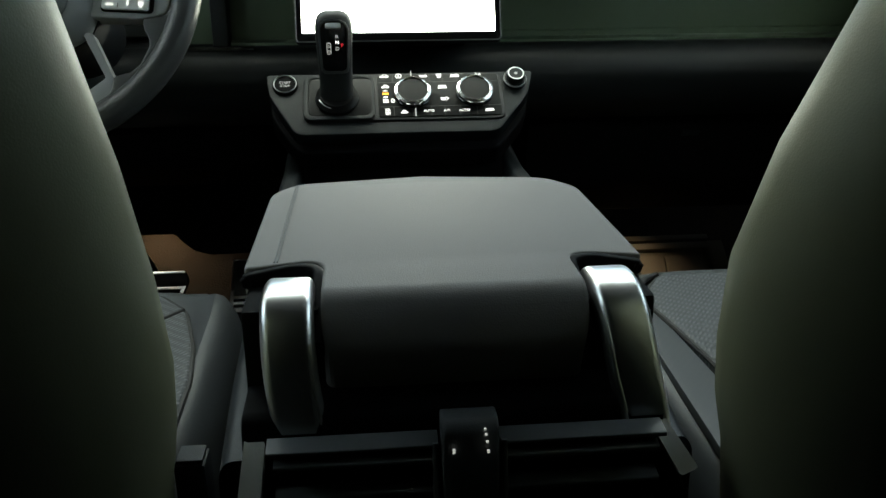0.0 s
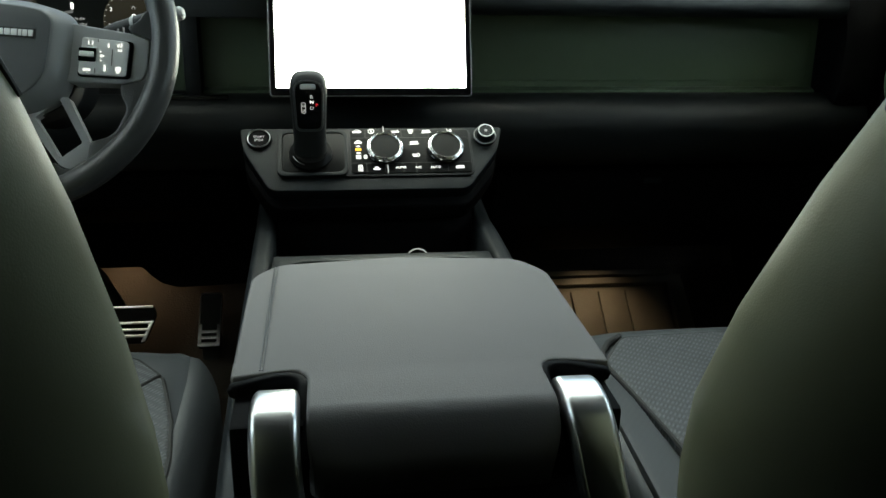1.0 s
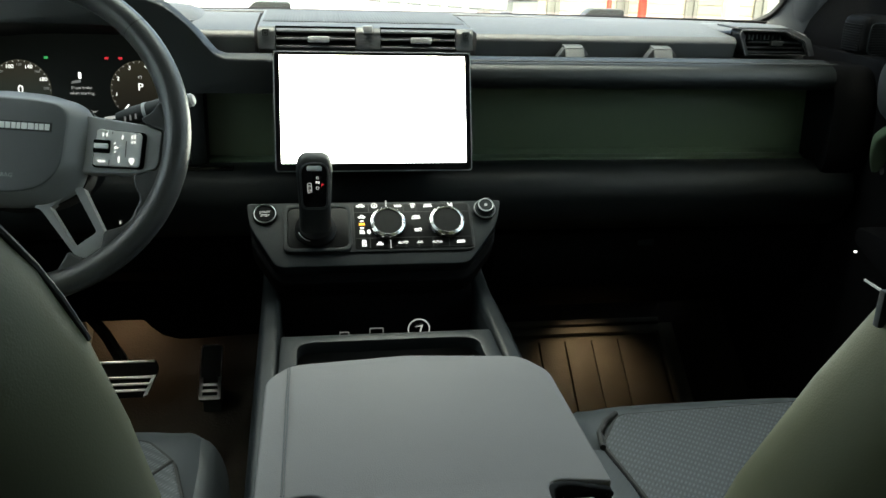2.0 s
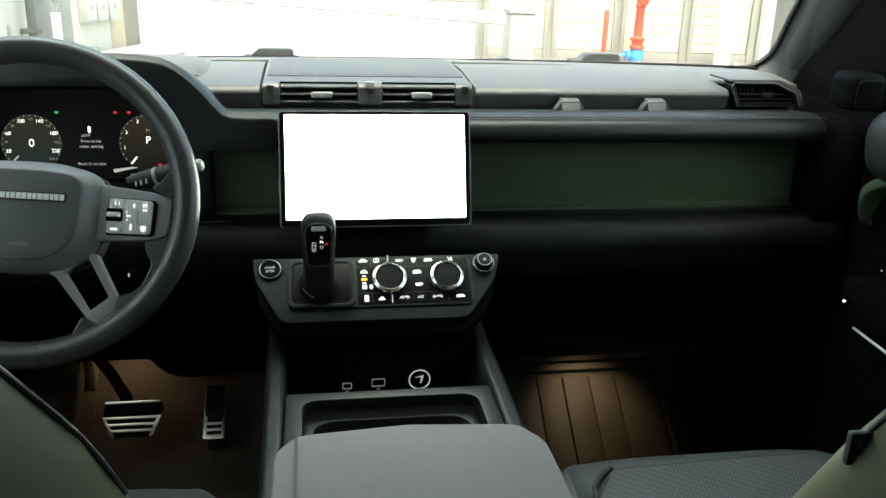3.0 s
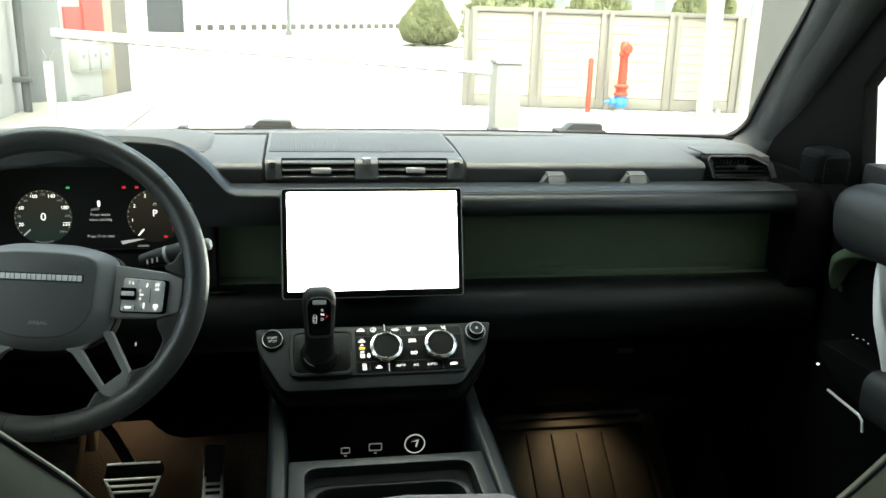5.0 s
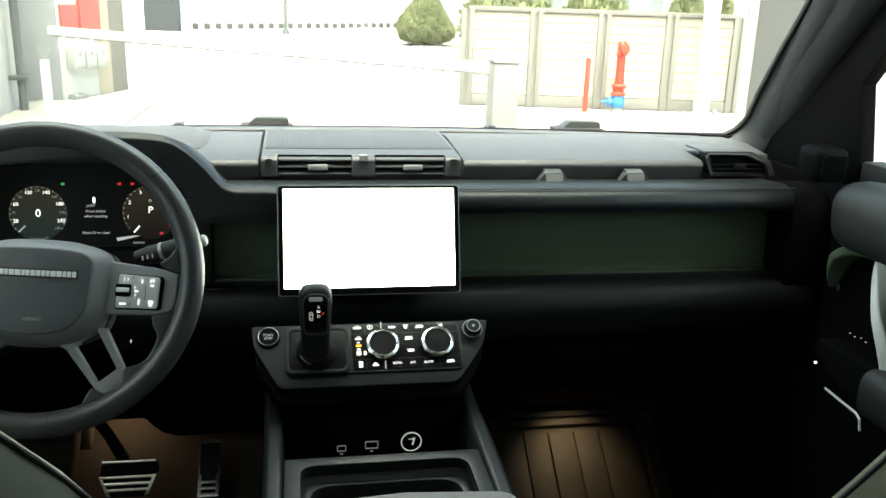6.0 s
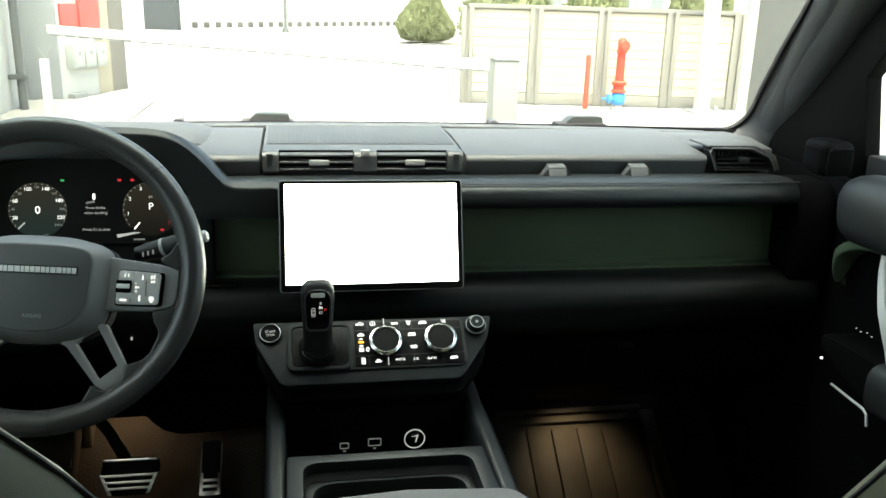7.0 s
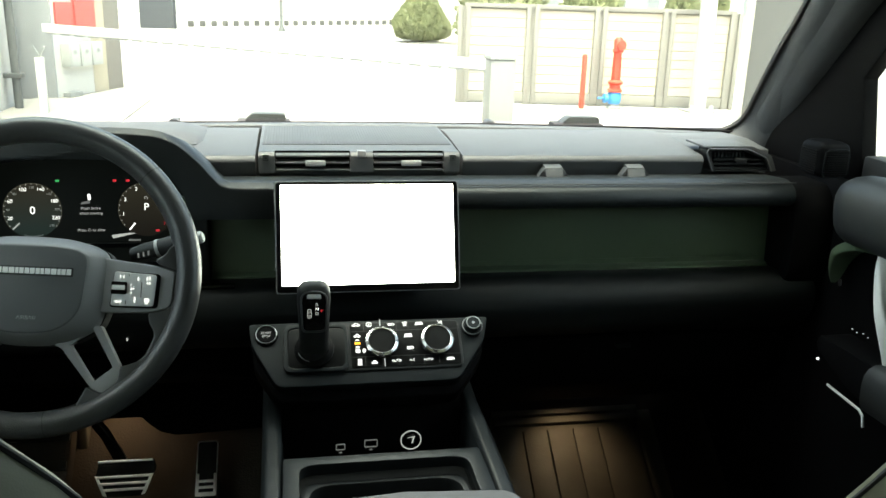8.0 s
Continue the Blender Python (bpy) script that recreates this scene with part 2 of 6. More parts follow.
def word(name, text, m, size, material, parent, depth=0.0004):
    """Raised lettering in the built-in font, its middle at m."""
    c = bpy.data.curves.new("t", "FONT")
    c.body, c.size, c.extrude, c.align_x, c.align_y = text, size, depth, "CENTER", "CENTER"
    tmp = bpy.data.objects.new("t", c)
    me = bpy.data.meshes.new_from_object(tmp)
    bpy.data.objects.remove(tmp)
    bpy.data.curves.remove(c)
    me.transform(m)
    me.materials.clear()
    me.materials.append(material)
    ob = new(name, me)
    ob.parent = parent
    return ob


def frame_plate(outer, inner, m, depth, bevel=0.0):
    """A plate with an opening; both outlines have as many points."""
    bm = bmesh.new()
    k = len(outer)
    lay = [[bm.verts.new((p[0], p[1], z)) for p in pts] for pts in (outer, inner) for z in (0, depth)]
    o0, o1, i0, i1 = lay
    for j in range(k):
        n = (j + 1) % k
        bm.faces.new((o0[j], o0[n], o1[n], o1[j])), bm.faces.new((i0[n], i0[j], i1[j], i1[n]))
        bm.faces.new((o1[j], o1[n], i1[n], i1[j])), bm.faces.new((o0[n], o0[j], i0[j], i0[n]))
    bmesh.ops.recalc_face_normals(bm, faces=bm.faces)
    bevelled(bm, bevel)
    bm.transform(m)
    return bm


# ---- ground and the yard outside ----
ASPHALT = node_material("pale_worn_asphalt", (0.25, 0.243, 0.236), 0.9, grain=0.5, grain_size=60, blotch=0.2, blotch_size=0.6)
CONCRETE = node_material("pale_concrete", (0.42, 0.41, 0.38), 0.85, grain=0.4, grain_size=50, blotch=0.15, blotch_size=1.5)
WHITE_WALL = node_material("white_render_wall", (0.5, 0.495, 0.47), 0.9, grain=0.3, grain_size=70, blotch=0.08, blotch_size=1.2)
GREY_WALL = node_material("plain_grey_wall", (0.16, 0.158, 0.15), 0.85, grain=0.3, grain_size=70, blotch=0.08, blotch_size=1.0)
CREAM_WALL = node_material("cream_render_wall", (0.42, 0.375, 0.29), 0.9, grain=0.3, grain_size=70, blotch=0.1, blotch_size=1.2)
FENCE_BOARD = node_material("pale_cream_fence_board", (0.42, 0.375, 0.30), 0.7, grain=0.3, grain_size=40, blotch=0.12, blotch_size=3)
FENCE_POST = node_material("grey_fence_post", (0.185, 0.178, 0.165), 0.7, blotch=0.1)
SIGN_RED = node_material("faded_red_sign", (0.5, 0.10, 0.09), 0.5, blotch=0.1)
RED_PAINT = node_material("red_enamel", (0.62, 0.05, 0.03), 0.4, blotch=0.1)
BLUE_PAINT = node_material("blue_enamel", (0.04, 0.22, 0.55), 0.4, blotch=0.1)
GREY_METAL = node_material("grey_painted_metal", (0.22, 0.23, 0.23), 0.5, blotch=0.1)
DARK_BARK = node_material("dark_bark", (0.1, 0.09, 0.08), 0.9, grain=0.6, grain_size=40)
PIPE_GREY = node_material("pipe_grey", (0.085, 0.09, 0.09), 0.5, blotch=0.1)
METER_GREY = node_material("barrier_cabinet_grey", (0.2, 0.205, 0.2), 0.5, blotch=0.08)
METER_WHITE = node_material("meter_box_white", (0.36, 0.37, 0.36), 0.5, blotch=0.04)
LEAF = node_material("conifer_leaf", (0.165, 0.178, 0.092), 0.75, blotch=0.5, blotch_size=3)

tagged(part("ground", box(-400, 400, -200, 900, -0.3, 0, 0), ASPHALT), "pale sunlit asphalt yard and street", "ground", kind="structure")


def fence(x0, y0, x1, y1):
    f = thing("fence", "cream horizontal board fence with grey steel posts", "fence")
    run = Vector((x1 - x0, y1 - y0))
    ang = math.atan2(run.y, run.x)
    base = Matrix.Translation((x0, y0, 0)) @ Matrix.Rotation(ang, 4, "Z") @ Matrix.Diagonal((1, 1, 0.965, 1))
    length, n = run.length, 4
    for i in range(n + 1):
        u = length * i / n
        for a in ((-0.095, -0.028), (0.028, 0.095)):
            part("post", extrude(rect(u + a[0], u + a[1], -0.07, 0.012), base, 1.5, 0.008), FENCE_POST, f)
        part("post_web", extrude(rect(u - 0.03, u + 0.03, -0.03, 0.012), base, 1.48), FENCE_POST, f)
    # added grey sheet; it shows through the gaps as the boards' shadow lines
    part("shadow_backing", extrude(rect(0, length, 0.014, 0.02), base @ Matrix.Translation((0, 0, 0.1)), 1.38), FENCE_POST, f)
    part("bottom_rail", extrude(rect(0, length, -0.05, 0.03), base @ Matrix.Translation((0, 0, 0.02)), 0.16, 0.006), FENCE_POST, f)
    part("top_rail", extrude(rect(0, length, -0.05, 0.03), base @ Matrix.Translation((0, 0, 1.47)), 0.07, 0.006), FENCE_POST, f)
    board = None
    for r in range(9):
        z = 0.19 + r * 0.142
        for i in range(n):
            u0, u1 = length * i / n + 0.095, length * (i + 1) / n - 0.095
            m = base @ Matrix.Translation((u0, 0, z))
            if board is None:
                board = part("board", extrude(rect(0, u1 - u0, -0.015, 0.012), Matrix(), 0.132, 0.003, 1), FENCE_BOARD, f)
                board.matrix_local = m
            else:
                b = new("board", board.data)
                b.parent, b.matrix_local = f, m
    return f


fence(2.47, 12.88, 6.58, 12.28)


def hydrant(x, y):
    h = thing("fire_hydrant", "tall red standpipe fire hydrant with a blue valve body", "hydrant")
    at = Matrix.Translation((x, y, 0)) @ Matrix.Diagonal((0.82, 0.82, 0.83, 1))
    part("base_flange", lathe([(0.13, 0), (0.13, 0.03), (0.1, 0.04), (0.1, 0.09)], at, 20), GREY_METAL, h)
    valve = part("valve_body", lathe([(0.09, 0.08), (0.12, 0.12), (0.13, 0.2), (0.12, 0.28), (0.09, 0.31)], at, 20), BLUE_PAINT, h, "blue valve body")
    part("side_outlet", lathe([(0.06, 0), (0.06, 0.16), (0.085, 0.16), (0.085, 0.2), (0.02, 0.21), (0.02, 0.32)],
                              at @ pose(0, 0, 0.19, 0, -90, 0), 16), BLUE_PAINT, valve)
    part("barrel", lathe([(0.14, 0.31), (0.14, 0.34), (0.1, 0.37), (0.1, 0.43), (0.14, 0.46), (0.14, 0.49), (0.085, 0.52), (0.075, 1.0),
                          (0.1, 1.02), (0.1, 1.05), (0.085, 1.07), (0.085, 1.22), (0.05, 1.27), (0.0, 1.28)], at, 24), RED_PAINT, h)
    part("outlet_cap", lathe([(0.07, 0), (0.07, 0.1), (0.085, 0.1), (0.085, 0.14), (0.0, 0.15)], at @ pose(0, -0.04, 1.14, 90, 0, 0), 16), RED_PAINT, h)
    return h


hydrant(4.70, 12.2)
bollard = thing("bollard", "slim red painted steel bollard", "bollard")
part("post", lathe([(0.038, 0), (0.038, 0.77), (0.025, 0.80), (0, 0.80)], Matrix.Translation((4.19, 12.2, 0)), 16), RED_PAINT, bollard)

post_white = thing("gate_post", "white painted square gate post", "post")
part("post", box(5.85, 6.03, 11.85, 12.03, 0, 4.2, 0.01), WHITE_WALL, post_white)
for _x in (5.78, 6.10):
    part("foot_bolt", lathe([(0.035, 0.03), (0.035, 0.09), (0.02, 0.11), (0, 0.11)], Matrix.Translation((_x, 11.80, 0)), 10), GREY_METAL, post_white)
part("foot_plate", box(5.73, 6.15, 11.75, 12.13, 0, 0.03, 0.005), GREY_METAL, post_white)


def barrier():
    b = thing("boom_barrier", "white boom barrier with its arm lowered", "barrier")
    part("cabinet", box(1.78, 2.03, 8.05, 8.35, 0, 0.97, 0.015), METER_GREY, b)
    part("lid", box(1.772, 2.038, 8.04, 8.36, 0.972, 1.012, 0.01), GREY_METAL, b)
    for x in (1.80, 1.86):
        part("bolt", lathe([(0.012, 0), (0.012, 0.006), (0, 0.008)], pose(x, 8.038, 0.993, 90), 10), WHITE_WALL, b)
    a, c = Vector((1.70, 7.95, 0.93)), Vector((-3.05, 11.1, 1.03))
    part("arm", sweep([a, c], fillet(rect(-0.02, 0.02, -0.045, 0.055), 0.008)), BARRIER_WHITE, b)
    n = 26
    for i in range(n):
        p, q = a.lerp(c, (i + 0.06) / n), a.lerp(c, (i + 0.72) / n)
        part("edge_strip", sweep([p - Vector((0, 0, 0.056)), q - Vector((0, 0, 0.056))], rect(-0.012, 0.012, -0.008, 0.008)), GREY_METAL, b)
    return b


BARRIER_WHITE = node_material("barrier_white", (0.5, 0.5, 0.49), 0.5, blotch=0.05)
barrier()
fork = thing("barrier_rest_post", "white post with a forked rest on top", "post")
part("post", box(-3.16, -3.07, 11.0, 11.09, 0, 0.69, 0.008), WHITE_WALL, fork)
_f = sweep([(-3.115, 11.04, 0.69), (-3.18, 11.04, 0.82)], rect(-0.012, 0.012, -0.015, 0.015))
part("fork", sweep([(-3.115, 11.04, 0.69), (-3.05, 11.04, 0.82)], rect(-0.012, 0.012, -0.015, 0.015), bm=_f), GREY_METAL, fork)

# building by the exit on the driver's side
tagged(part("wall_white", box(-9, -3.66, 6.0, 11.9, 0, 5, 0.01), WHITE_WALL), "white rendered wall of a building", "wall", kind="structure")
slot = thing("wall_socket", "small dark socket on the white wall", "socket")
part("plate", box(-3.665, -3.64, 10.95, 11.01, 0.42, 0.54, 0.004), GREY_METAL, slot)
tagged(part("door_1", box(-4.6, -3.36, 12.64, 12.70, 0, 2.1, 0.01), node_material("pale_grey_door", (0.25, 0.26, 0.27), 0.6)), "pale grey painted metal door", "door", kind="structure")
tagged(part("wall_over_door", box(-4.6, -3.36, 12.64, 12.72, 2.103, 5, 0.01), WHITE_WALL), "white wall above the grey door", "wall", kind="structure")
OBLIQUE = Matrix.Translation((-3.41, 12.66, 0)) @ Matrix.Rotation(math.atan2(1.65, 0.64), 4, "Z")  # x runs along the wall, -y faces the drive
BROWN_WALL = node_material("grey_brown_render", (0.20, 0.185, 0.165), 0.9, grain=0.3, grain_size=70)
for name, u0, u1, mat, lab in (("wall_meter", 0.0, 0.98, WHITE_WALL, "white wall panel with meter boxes"), ("wall_cream", 0.982, 1.35, CREAM_WALL, "cream rendered wall strip"),
                               ("wall_end", 1.352, 1.76, BROWN_WALL, "grey-brown rendered wall end")):
    tagged(part(name, extrude(rect(u0, u1, 0.0, 0.3), OBLIQUE, 4.5, 0.006), mat), lab, "wall", kind="structure")
pipe = thing("downpipe", "grey metal downpipe beside the white wall", "pipe")
part("pipe", lathe([(0.052, 0), (0.052, 4.8)], Matrix.Translation((-3.53, 11.48, 0)), 16), PIPE_GREY, pipe)
part("clamp", box(-3.655, -3.44, 11.40, 11.55, 0.40, 0.46, 0.006), PIPE_GREY, pipe)
for i in range(3):
    mb = thing("meter_box", "white wall-mounted meter box", "box", group="meter boxes on the wall")
    u = 0.24 + i * 0.28
    part("body", extrude(rect(u, u + 0.24, -0.14, -0.002), OBLIQUE @ Matrix.Translation((0, 0, 0.42)), 0.33, 0.008), METER_WHITE, mb)
    part("door", extrude(rect(u + 0.02, u + 0.22, -0.152, -0.142), OBLIQUE @ Matrix.Translation((0, 0, 0.45)), 0.27, 0.003), METER_WHITE, mb)
    part("window", extrude(rect(u + 0.07, u + 0.15, -0.156, -0.153), OBLIQUE @ Matrix.Translation((0, 0, 0.60)), 0.06, 0.002), GREY_METAL, mb)
sign_red = thing("sign_panel", "red sign panel on the white wall", "sign")
part("panel", extrude(rect(0.16, 0.55, -0.04, -0.002), OBLIQUE @ Matrix.Translation((0, 0, 0.95)), 0.36, 0.005), SIGN_RED, sign_red)
part("panel", extrude(rect(0.57, 1.05, -0.06, -0.002), OBLIQUE @ Matrix.Translation((0, 0, 0.95)), 0.62, 0.005), SIGN_RED, sign_red)
foot = thing("floor_box", "small dark box at the wall's foot", "box")
part("body", extrude(rect(0.2, 0.5, -0.12, -0.004), OBLIQUE, 0.07, 0.01), GREY_METAL, foot)

# far side of the street
tagged(part("kerb", box(-40, 60, 33, 33.3, 0, 0.14, 0.02), CONCRETE), "pale concrete street kerb", "kerb", kind="structure")
BLOCK_GREY = node_material("dark_block_paint", (0.07, 0.07, 0.07), 0.8)
for i in range(23):
    bl = thing("kerb_block", "dark painted block along the far kerb", "block", group="kerb blocks")
    x, y = -4.61 + i * 0.4596, 39.5 + i * 0.474
    part("block", box(x, x + 0.25, y, y + 0.25, 0, 0.26, 0.03), BLOCK_GREY, bl)

pole = thing("street_pole", "thin dark street pole", "pole")
part("pole", lathe([(0.16, 0), (0.16, 0.12), (0.07, 0.3), (0.06, 7)], Matrix.Translation((-0.49, 35, 0)), 12), PIPE_GREY, pole)
tagged(part("pillar_dark", box(-6.05, -4.75, 36, 37, 0, 6, 0.05), node_material("blue_grey_paint", (0.05, 0.055, 0.065), 0.7)),
       "dark blue-grey pillar across the street", "pillar", kind="structure")

def shrub(name, x, y, profile, label, rng, count=5200, leaf=0.06):
    """A dense crown grown over an uneven core; profile gives (height, radius) from the ground up."""
    s = thing(name, label, "tree")
    top = profile[-1][0]
    part("trunk", sweep([(x, y, 0), (x + 0.03, y, top * 0.3), (x, y, top * 0.85)], circle(0.09, 8), scales=[1, 0.8, 0.3]), DARK_BARK, s)

    def radius(z, a):
        for (z0, r0), (z1, r1) in zip(profile, profile[1:]):
            if z <= z1:
                r = r0 + (r1 - r0) * (z - z0) / (z1 - z0)
                break
        return max(0.02, r * (1 + 0.05 * math.sin(3 * a + 5 * z) + 0.04 * math.sin(7 * a - 9 * z) + 0.03 * math.sin(13 * a + 17 * z)))

    zs = np.linspace(profile[0][0], top, 18)
    part("inner_crown", loft([[(x + 0.93 * radius(z, 2 * math.pi * i / 36) * math.cos(2 * math.pi * i / 36), y + 0.93 * radius(z, 2 * math.pi * i / 36) * math.sin(2 * math.pi * i / 36), z) for i in range(36)] for z in zs]), LEAF, s)
    bm = bmesh.new()
    for i in range(count):
        z = profile[0][0] + (top - profile[0][0]) * (1 - math.sqrt(rng.random())) ** 0.9
        a = rng.random() * 6.283
        rr = radius(z, a) * (0.90 + 0.12 * rng.random())
        c = Vector((x + rr * math.cos(a), y + rr * math.sin(a), z))
        d = Vector((math.cos(a), math.sin(a), -0.1 + 0.9 * rng.random())).normalized()
        q = d.to_track_quat("Z", "Y").to_matrix()
        w, l = leaf * (0.4 + 0.5 * rng.random()), leaf * (0.8 + 1.0 * rng.random())
        v = [bm.verts.new(c + q @ Vector(o)) for o in ((-w, 0, 0), (w, 0, 0), (0, w * 0.6, l), (0, -w, l * 0.5))]
        bm.faces.new((v[0], v[1], v[2])), bm.faces.new((v[0], v[1], v[3])), bm.faces.new((v[1], v[2], v[3])), bm.faces.new((v[0], v[3], v[2]))
    part("crown", bm, LEAF, s)
    return s


_rng = random.Random(4)
CONE = [(0.10, 0.60), (0.22, 0.88), (0.45, 1.0), (0.62, 1.02), (0.9, 0.86), (1.3, 0.60), (1.6, 0.42), (1.9, 0.24), (2.15, 0.05)]
shrub("conifer", 4.46, 30.5, CONE, "dense green clipped conifer beside the street", _rng, 9000, 0.045)
tagged(part("planting_bed", box(3.9, 6.6, 29.6, 31.5, 0, 0.025, 0.01), node_material("dry_soil", (0.24, 0.19, 0.12), 0.95, grain=0.6, grain_size=40, blotch=0.3, blotch_size=3)), "dry earth planting bed under the conifer", "soil", kind="structure")
# shadow line under the conifer, built as a dark low strip
tagged(part("conifer_shadow_strip", box(3.9, 6.8, 29.48, 29.6, 0, 0.05, 0.01), GREY_WALL), "dark low strip for the shadow line under the conifer", "kerb", kind="structure")
for _x, _y, _h, _r in ((5.1, 21, 2.4, 1.1), (7.0, 20, 2.3, 0.75), (9.35, 20, 2.2, 0.42), (10.2, 20, 2.6, 0.28)):
    shrub("bush", _x, _y, [(0.1, _r * 0.6), (_h * 0.3, _r), (_h * 0.62, _r * 0.95), (_h * 0.85, _r * 0.6), (_h, 0.1)], "green bush behind the board fence", _rng, 3000, 0.075)
# the building's shade on the ground, laid down as a greyer slab
tagged(part("pavement", box(-3.655, -2.1, 8.6, 12.6, 0, 0.02, 0.008), node_material("shaded_apron_grey", (0.225, 0.22, 0.21), 0.9, grain=0.5, grain_size=50, blotch=0.25, blotch_size=1.2)),
       "grey apron along the building, its shade put into the colour", "pavement", kind="structure")

# pale buildings far behind the street
def far_building(x0, x1, y, h, label):
    b = thing("apartment_building", label, "building")
    part("wall", box(x0, x1, y, y + 8, 0, h, 0.05), WHITE_WALL, b)
    part("roof", box(x0 - 0.3, x1 + 0.3, y - 0.3, y + 8.3, h, h + 0.3, 0.05), CONCRETE, b)
    n = int((x1 - x0) / 2.4)
    for r in range(int(h // 3)):
        for i in range(n):
            u = x0 + (i + 0.5) * (x1 - x0) / n
            w = part("window", box(u - 0.55, u + 0.55, y - 0.06, y - 0.01, 0.9 + 3 * r, 2.3 + 3 * r, 0.02), BARRIER_WHITE, b)
            part("pane", box(u - 0.47, u + 0.47, y - 0.08, y - 0.065, 0.98 + 3 * r, 2.22 + 3 * r, 0), PALE_PANE, w)
    return b


PALE_PANE = node_material("pale_window_pane", (0.18, 0.2, 0.21), 0.2)
far_building(14, 46, 58, 6.2, "white two-storey apartment building across the street")
# made-up white backdrop that stands in for the bright low sky
tagged(part("sky_backdrop", box(-60, 13.5, 62, 62.4, 0, 3.4, 0.05), WHITE_WALL), "long white backdrop in place of the bright sky", "wall", kind="structure")

# side wall of the exit on the passenger's side; daylight on its end face is put into a whiter colour
tagged(part("wall_exit", box(4.43, 4.75, 6.6, 8.0, 0, 4.0, 0.01), GREY_WALL), "grey side wall of the exit, darker than its daylit end", "wall", kind="structure")
tagged(part("wall_exit_lit_end", box(4.40, 4.78, 8.003, 8.12, 0, 4.0, 0.01), WHITE_WALL), "daylit end of the exit wall, daylight put into its white", "wall", kind="structure")


# ---- the car's shell ----
tagged(part("floor", prism(fillet([(0.42, 0.50), (1.43, 0.50), (1.66, 0.673), (1.72, 0.78), (1.76, 0.78), (1.72, 0.6), (1.45, 0.44), (0.42, 0.44)], [0, 0.02, 0.02, 0.02, 0.02, 0.02, 0.02, 0]),
            -0.80, 0.80), CARPET), "dark carpeted cabin floor and toe board", "floor", kind="structure")
tagged(part("floor_rear", box(-0.80, 0.80, -2.4, 0.42, 0.44, 0.50, 0), REAR_BLACK), "unseen rear floor, black to cut bounced light", "floor", kind="structure")
tagged(part("bulkhead", box(-0.84, 0.84, 1.73, 1.78, 0.5, 1.262), SOFT_BLACK), "black bulkhead under the windscreen", "bulkhead", kind="structure")
tagged(part("ceiling", box(-0.86, 0.86, -2.46, 1.24, 1.80, 1.86, 0.02), HEADLINER), "black cloth headliner", "ceiling", kind="structure")
tagged(part("wall_rear", box(-0.84, 0.84, -2.46, -2.402, 0.44, 1.81, 0), REAR_BLACK), "dark tailgate trim", "wall", kind="structure")
for s in (-1, 1):
    a, b = sorted((s * 0.805, s * 0.86))
    tagged(part("wall_side", box(a, b, -2.4, 0.37, 0.44, 1.25, 0), REAR_BLACK), "dark rear door trim", "wall", kind="structure")
    for y0, y1 in ((0.20, 0.42), (-1.25, -1.08), (-2.4, -2.2)):
        tagged(part("pillar", box(a, b, y0, y1, 1.252, 1.81, 0.01), HEADLINER), "black trimmed door pillar", "pillar", kind="structure")
    tagged(part("trim_roof", box(a, b, -2.4, 1.15, 1.745, 1.86, 0.01), HEADLINER), "black roof rail trim", "trim", kind="structure")
    w = thing("window_side", "tinted side window, its unseen rear pane blacked out", "window", "structure")
    part("front_pane", box(s * 0.83 - 0.002, s * 0.83 + 0.002, 0.42, 1.30, 1.24, 1.76, 0), SIDE_GLASS, w)
    part("rear_pane", box(s * 0.83 - 0.002, s * 0.83 + 0.002, -2.2, 0.20, 1.24, 1.76, 0), REAR_BLACKOUT, w)


def a_pillar(s):
    p = thing("windscreen_pillar", "dark trimmed windscreen pillar", "pillar", "structure")
    axis = [(0.885, 1.70, 1.17), (0.845, 1.60, 1.28), (0.818, 1.50, 1.40), (0.797, 1.40, 1.52), (0.775, 1.28, 1.65), (0.755, 1.15, 1.79)]
    rings = []
    for x, y, z in spline(axis, 4):
        sec = fillet([(-0.048, 0.018), (0.03, 0.055), (0.06, -0.05), (-0.005, -0.085), (-0.052, -0.045)], 0.025, 3)
        rings.append([(s * (x + u), y + v * 0.75, z + v * 0.45) for u, v in sec])
    part("trim", loft(rings), PILLAR_DARK, p)
    return p


a_pillar(1), a_pillar(-1)

windscreen = thing("windscreen", "clear windscreen with a black border", "window", "structure")
_bm = bmesh.new()
_rows = []
for i in range(9):
    u = -1 + i / 4
    yb, yt = 1.705 - 0.07 * u * u, 1.19 - 0.05 * u * u
    _rows.append([(u * 0.80, yb, 1.284), (u * 0.78, yt, 1.80), (u * 0.78, yt + 0.004, 1.802), (u * 0.80, yb + 0.004, 1.286)])
_g = part("pane", loft(_rows, bm=_bm), GLASS, windscreen)
_g.visible_shadow = False
part("black_border", sweep([(x, 1.692 - 0.078 * (x / 0.8) ** 2, 1.2765) for x in np.linspace(-0.8, 0.8, 25)],
                           fillet(rect(-0.008, 0.008, -0.012, 0.0045), 0.003)), SATIN_BLACK, windscreen)

part("corner_border", sweep(spline([(0.60, 1.650, 1.2745), (0.70, 1.640, 1.2735), (0.748, 1.632, 1.277), (0.772, 1.612, 1.293), (0.780, 1.588, 1.319), (0.773, 1.556, 1.352), (0.762, 1.515, 1.39), (0.752, 1.455, 1.455), (0.745, 1.395, 1.52), (0.724, 1.275, 1.65)], 4),
                            fillet(rect(-0.0035, 0.0035, -0.005, 0.005), 0.002), up=(0, 1, 0.3)), RUBBER, windscreen)

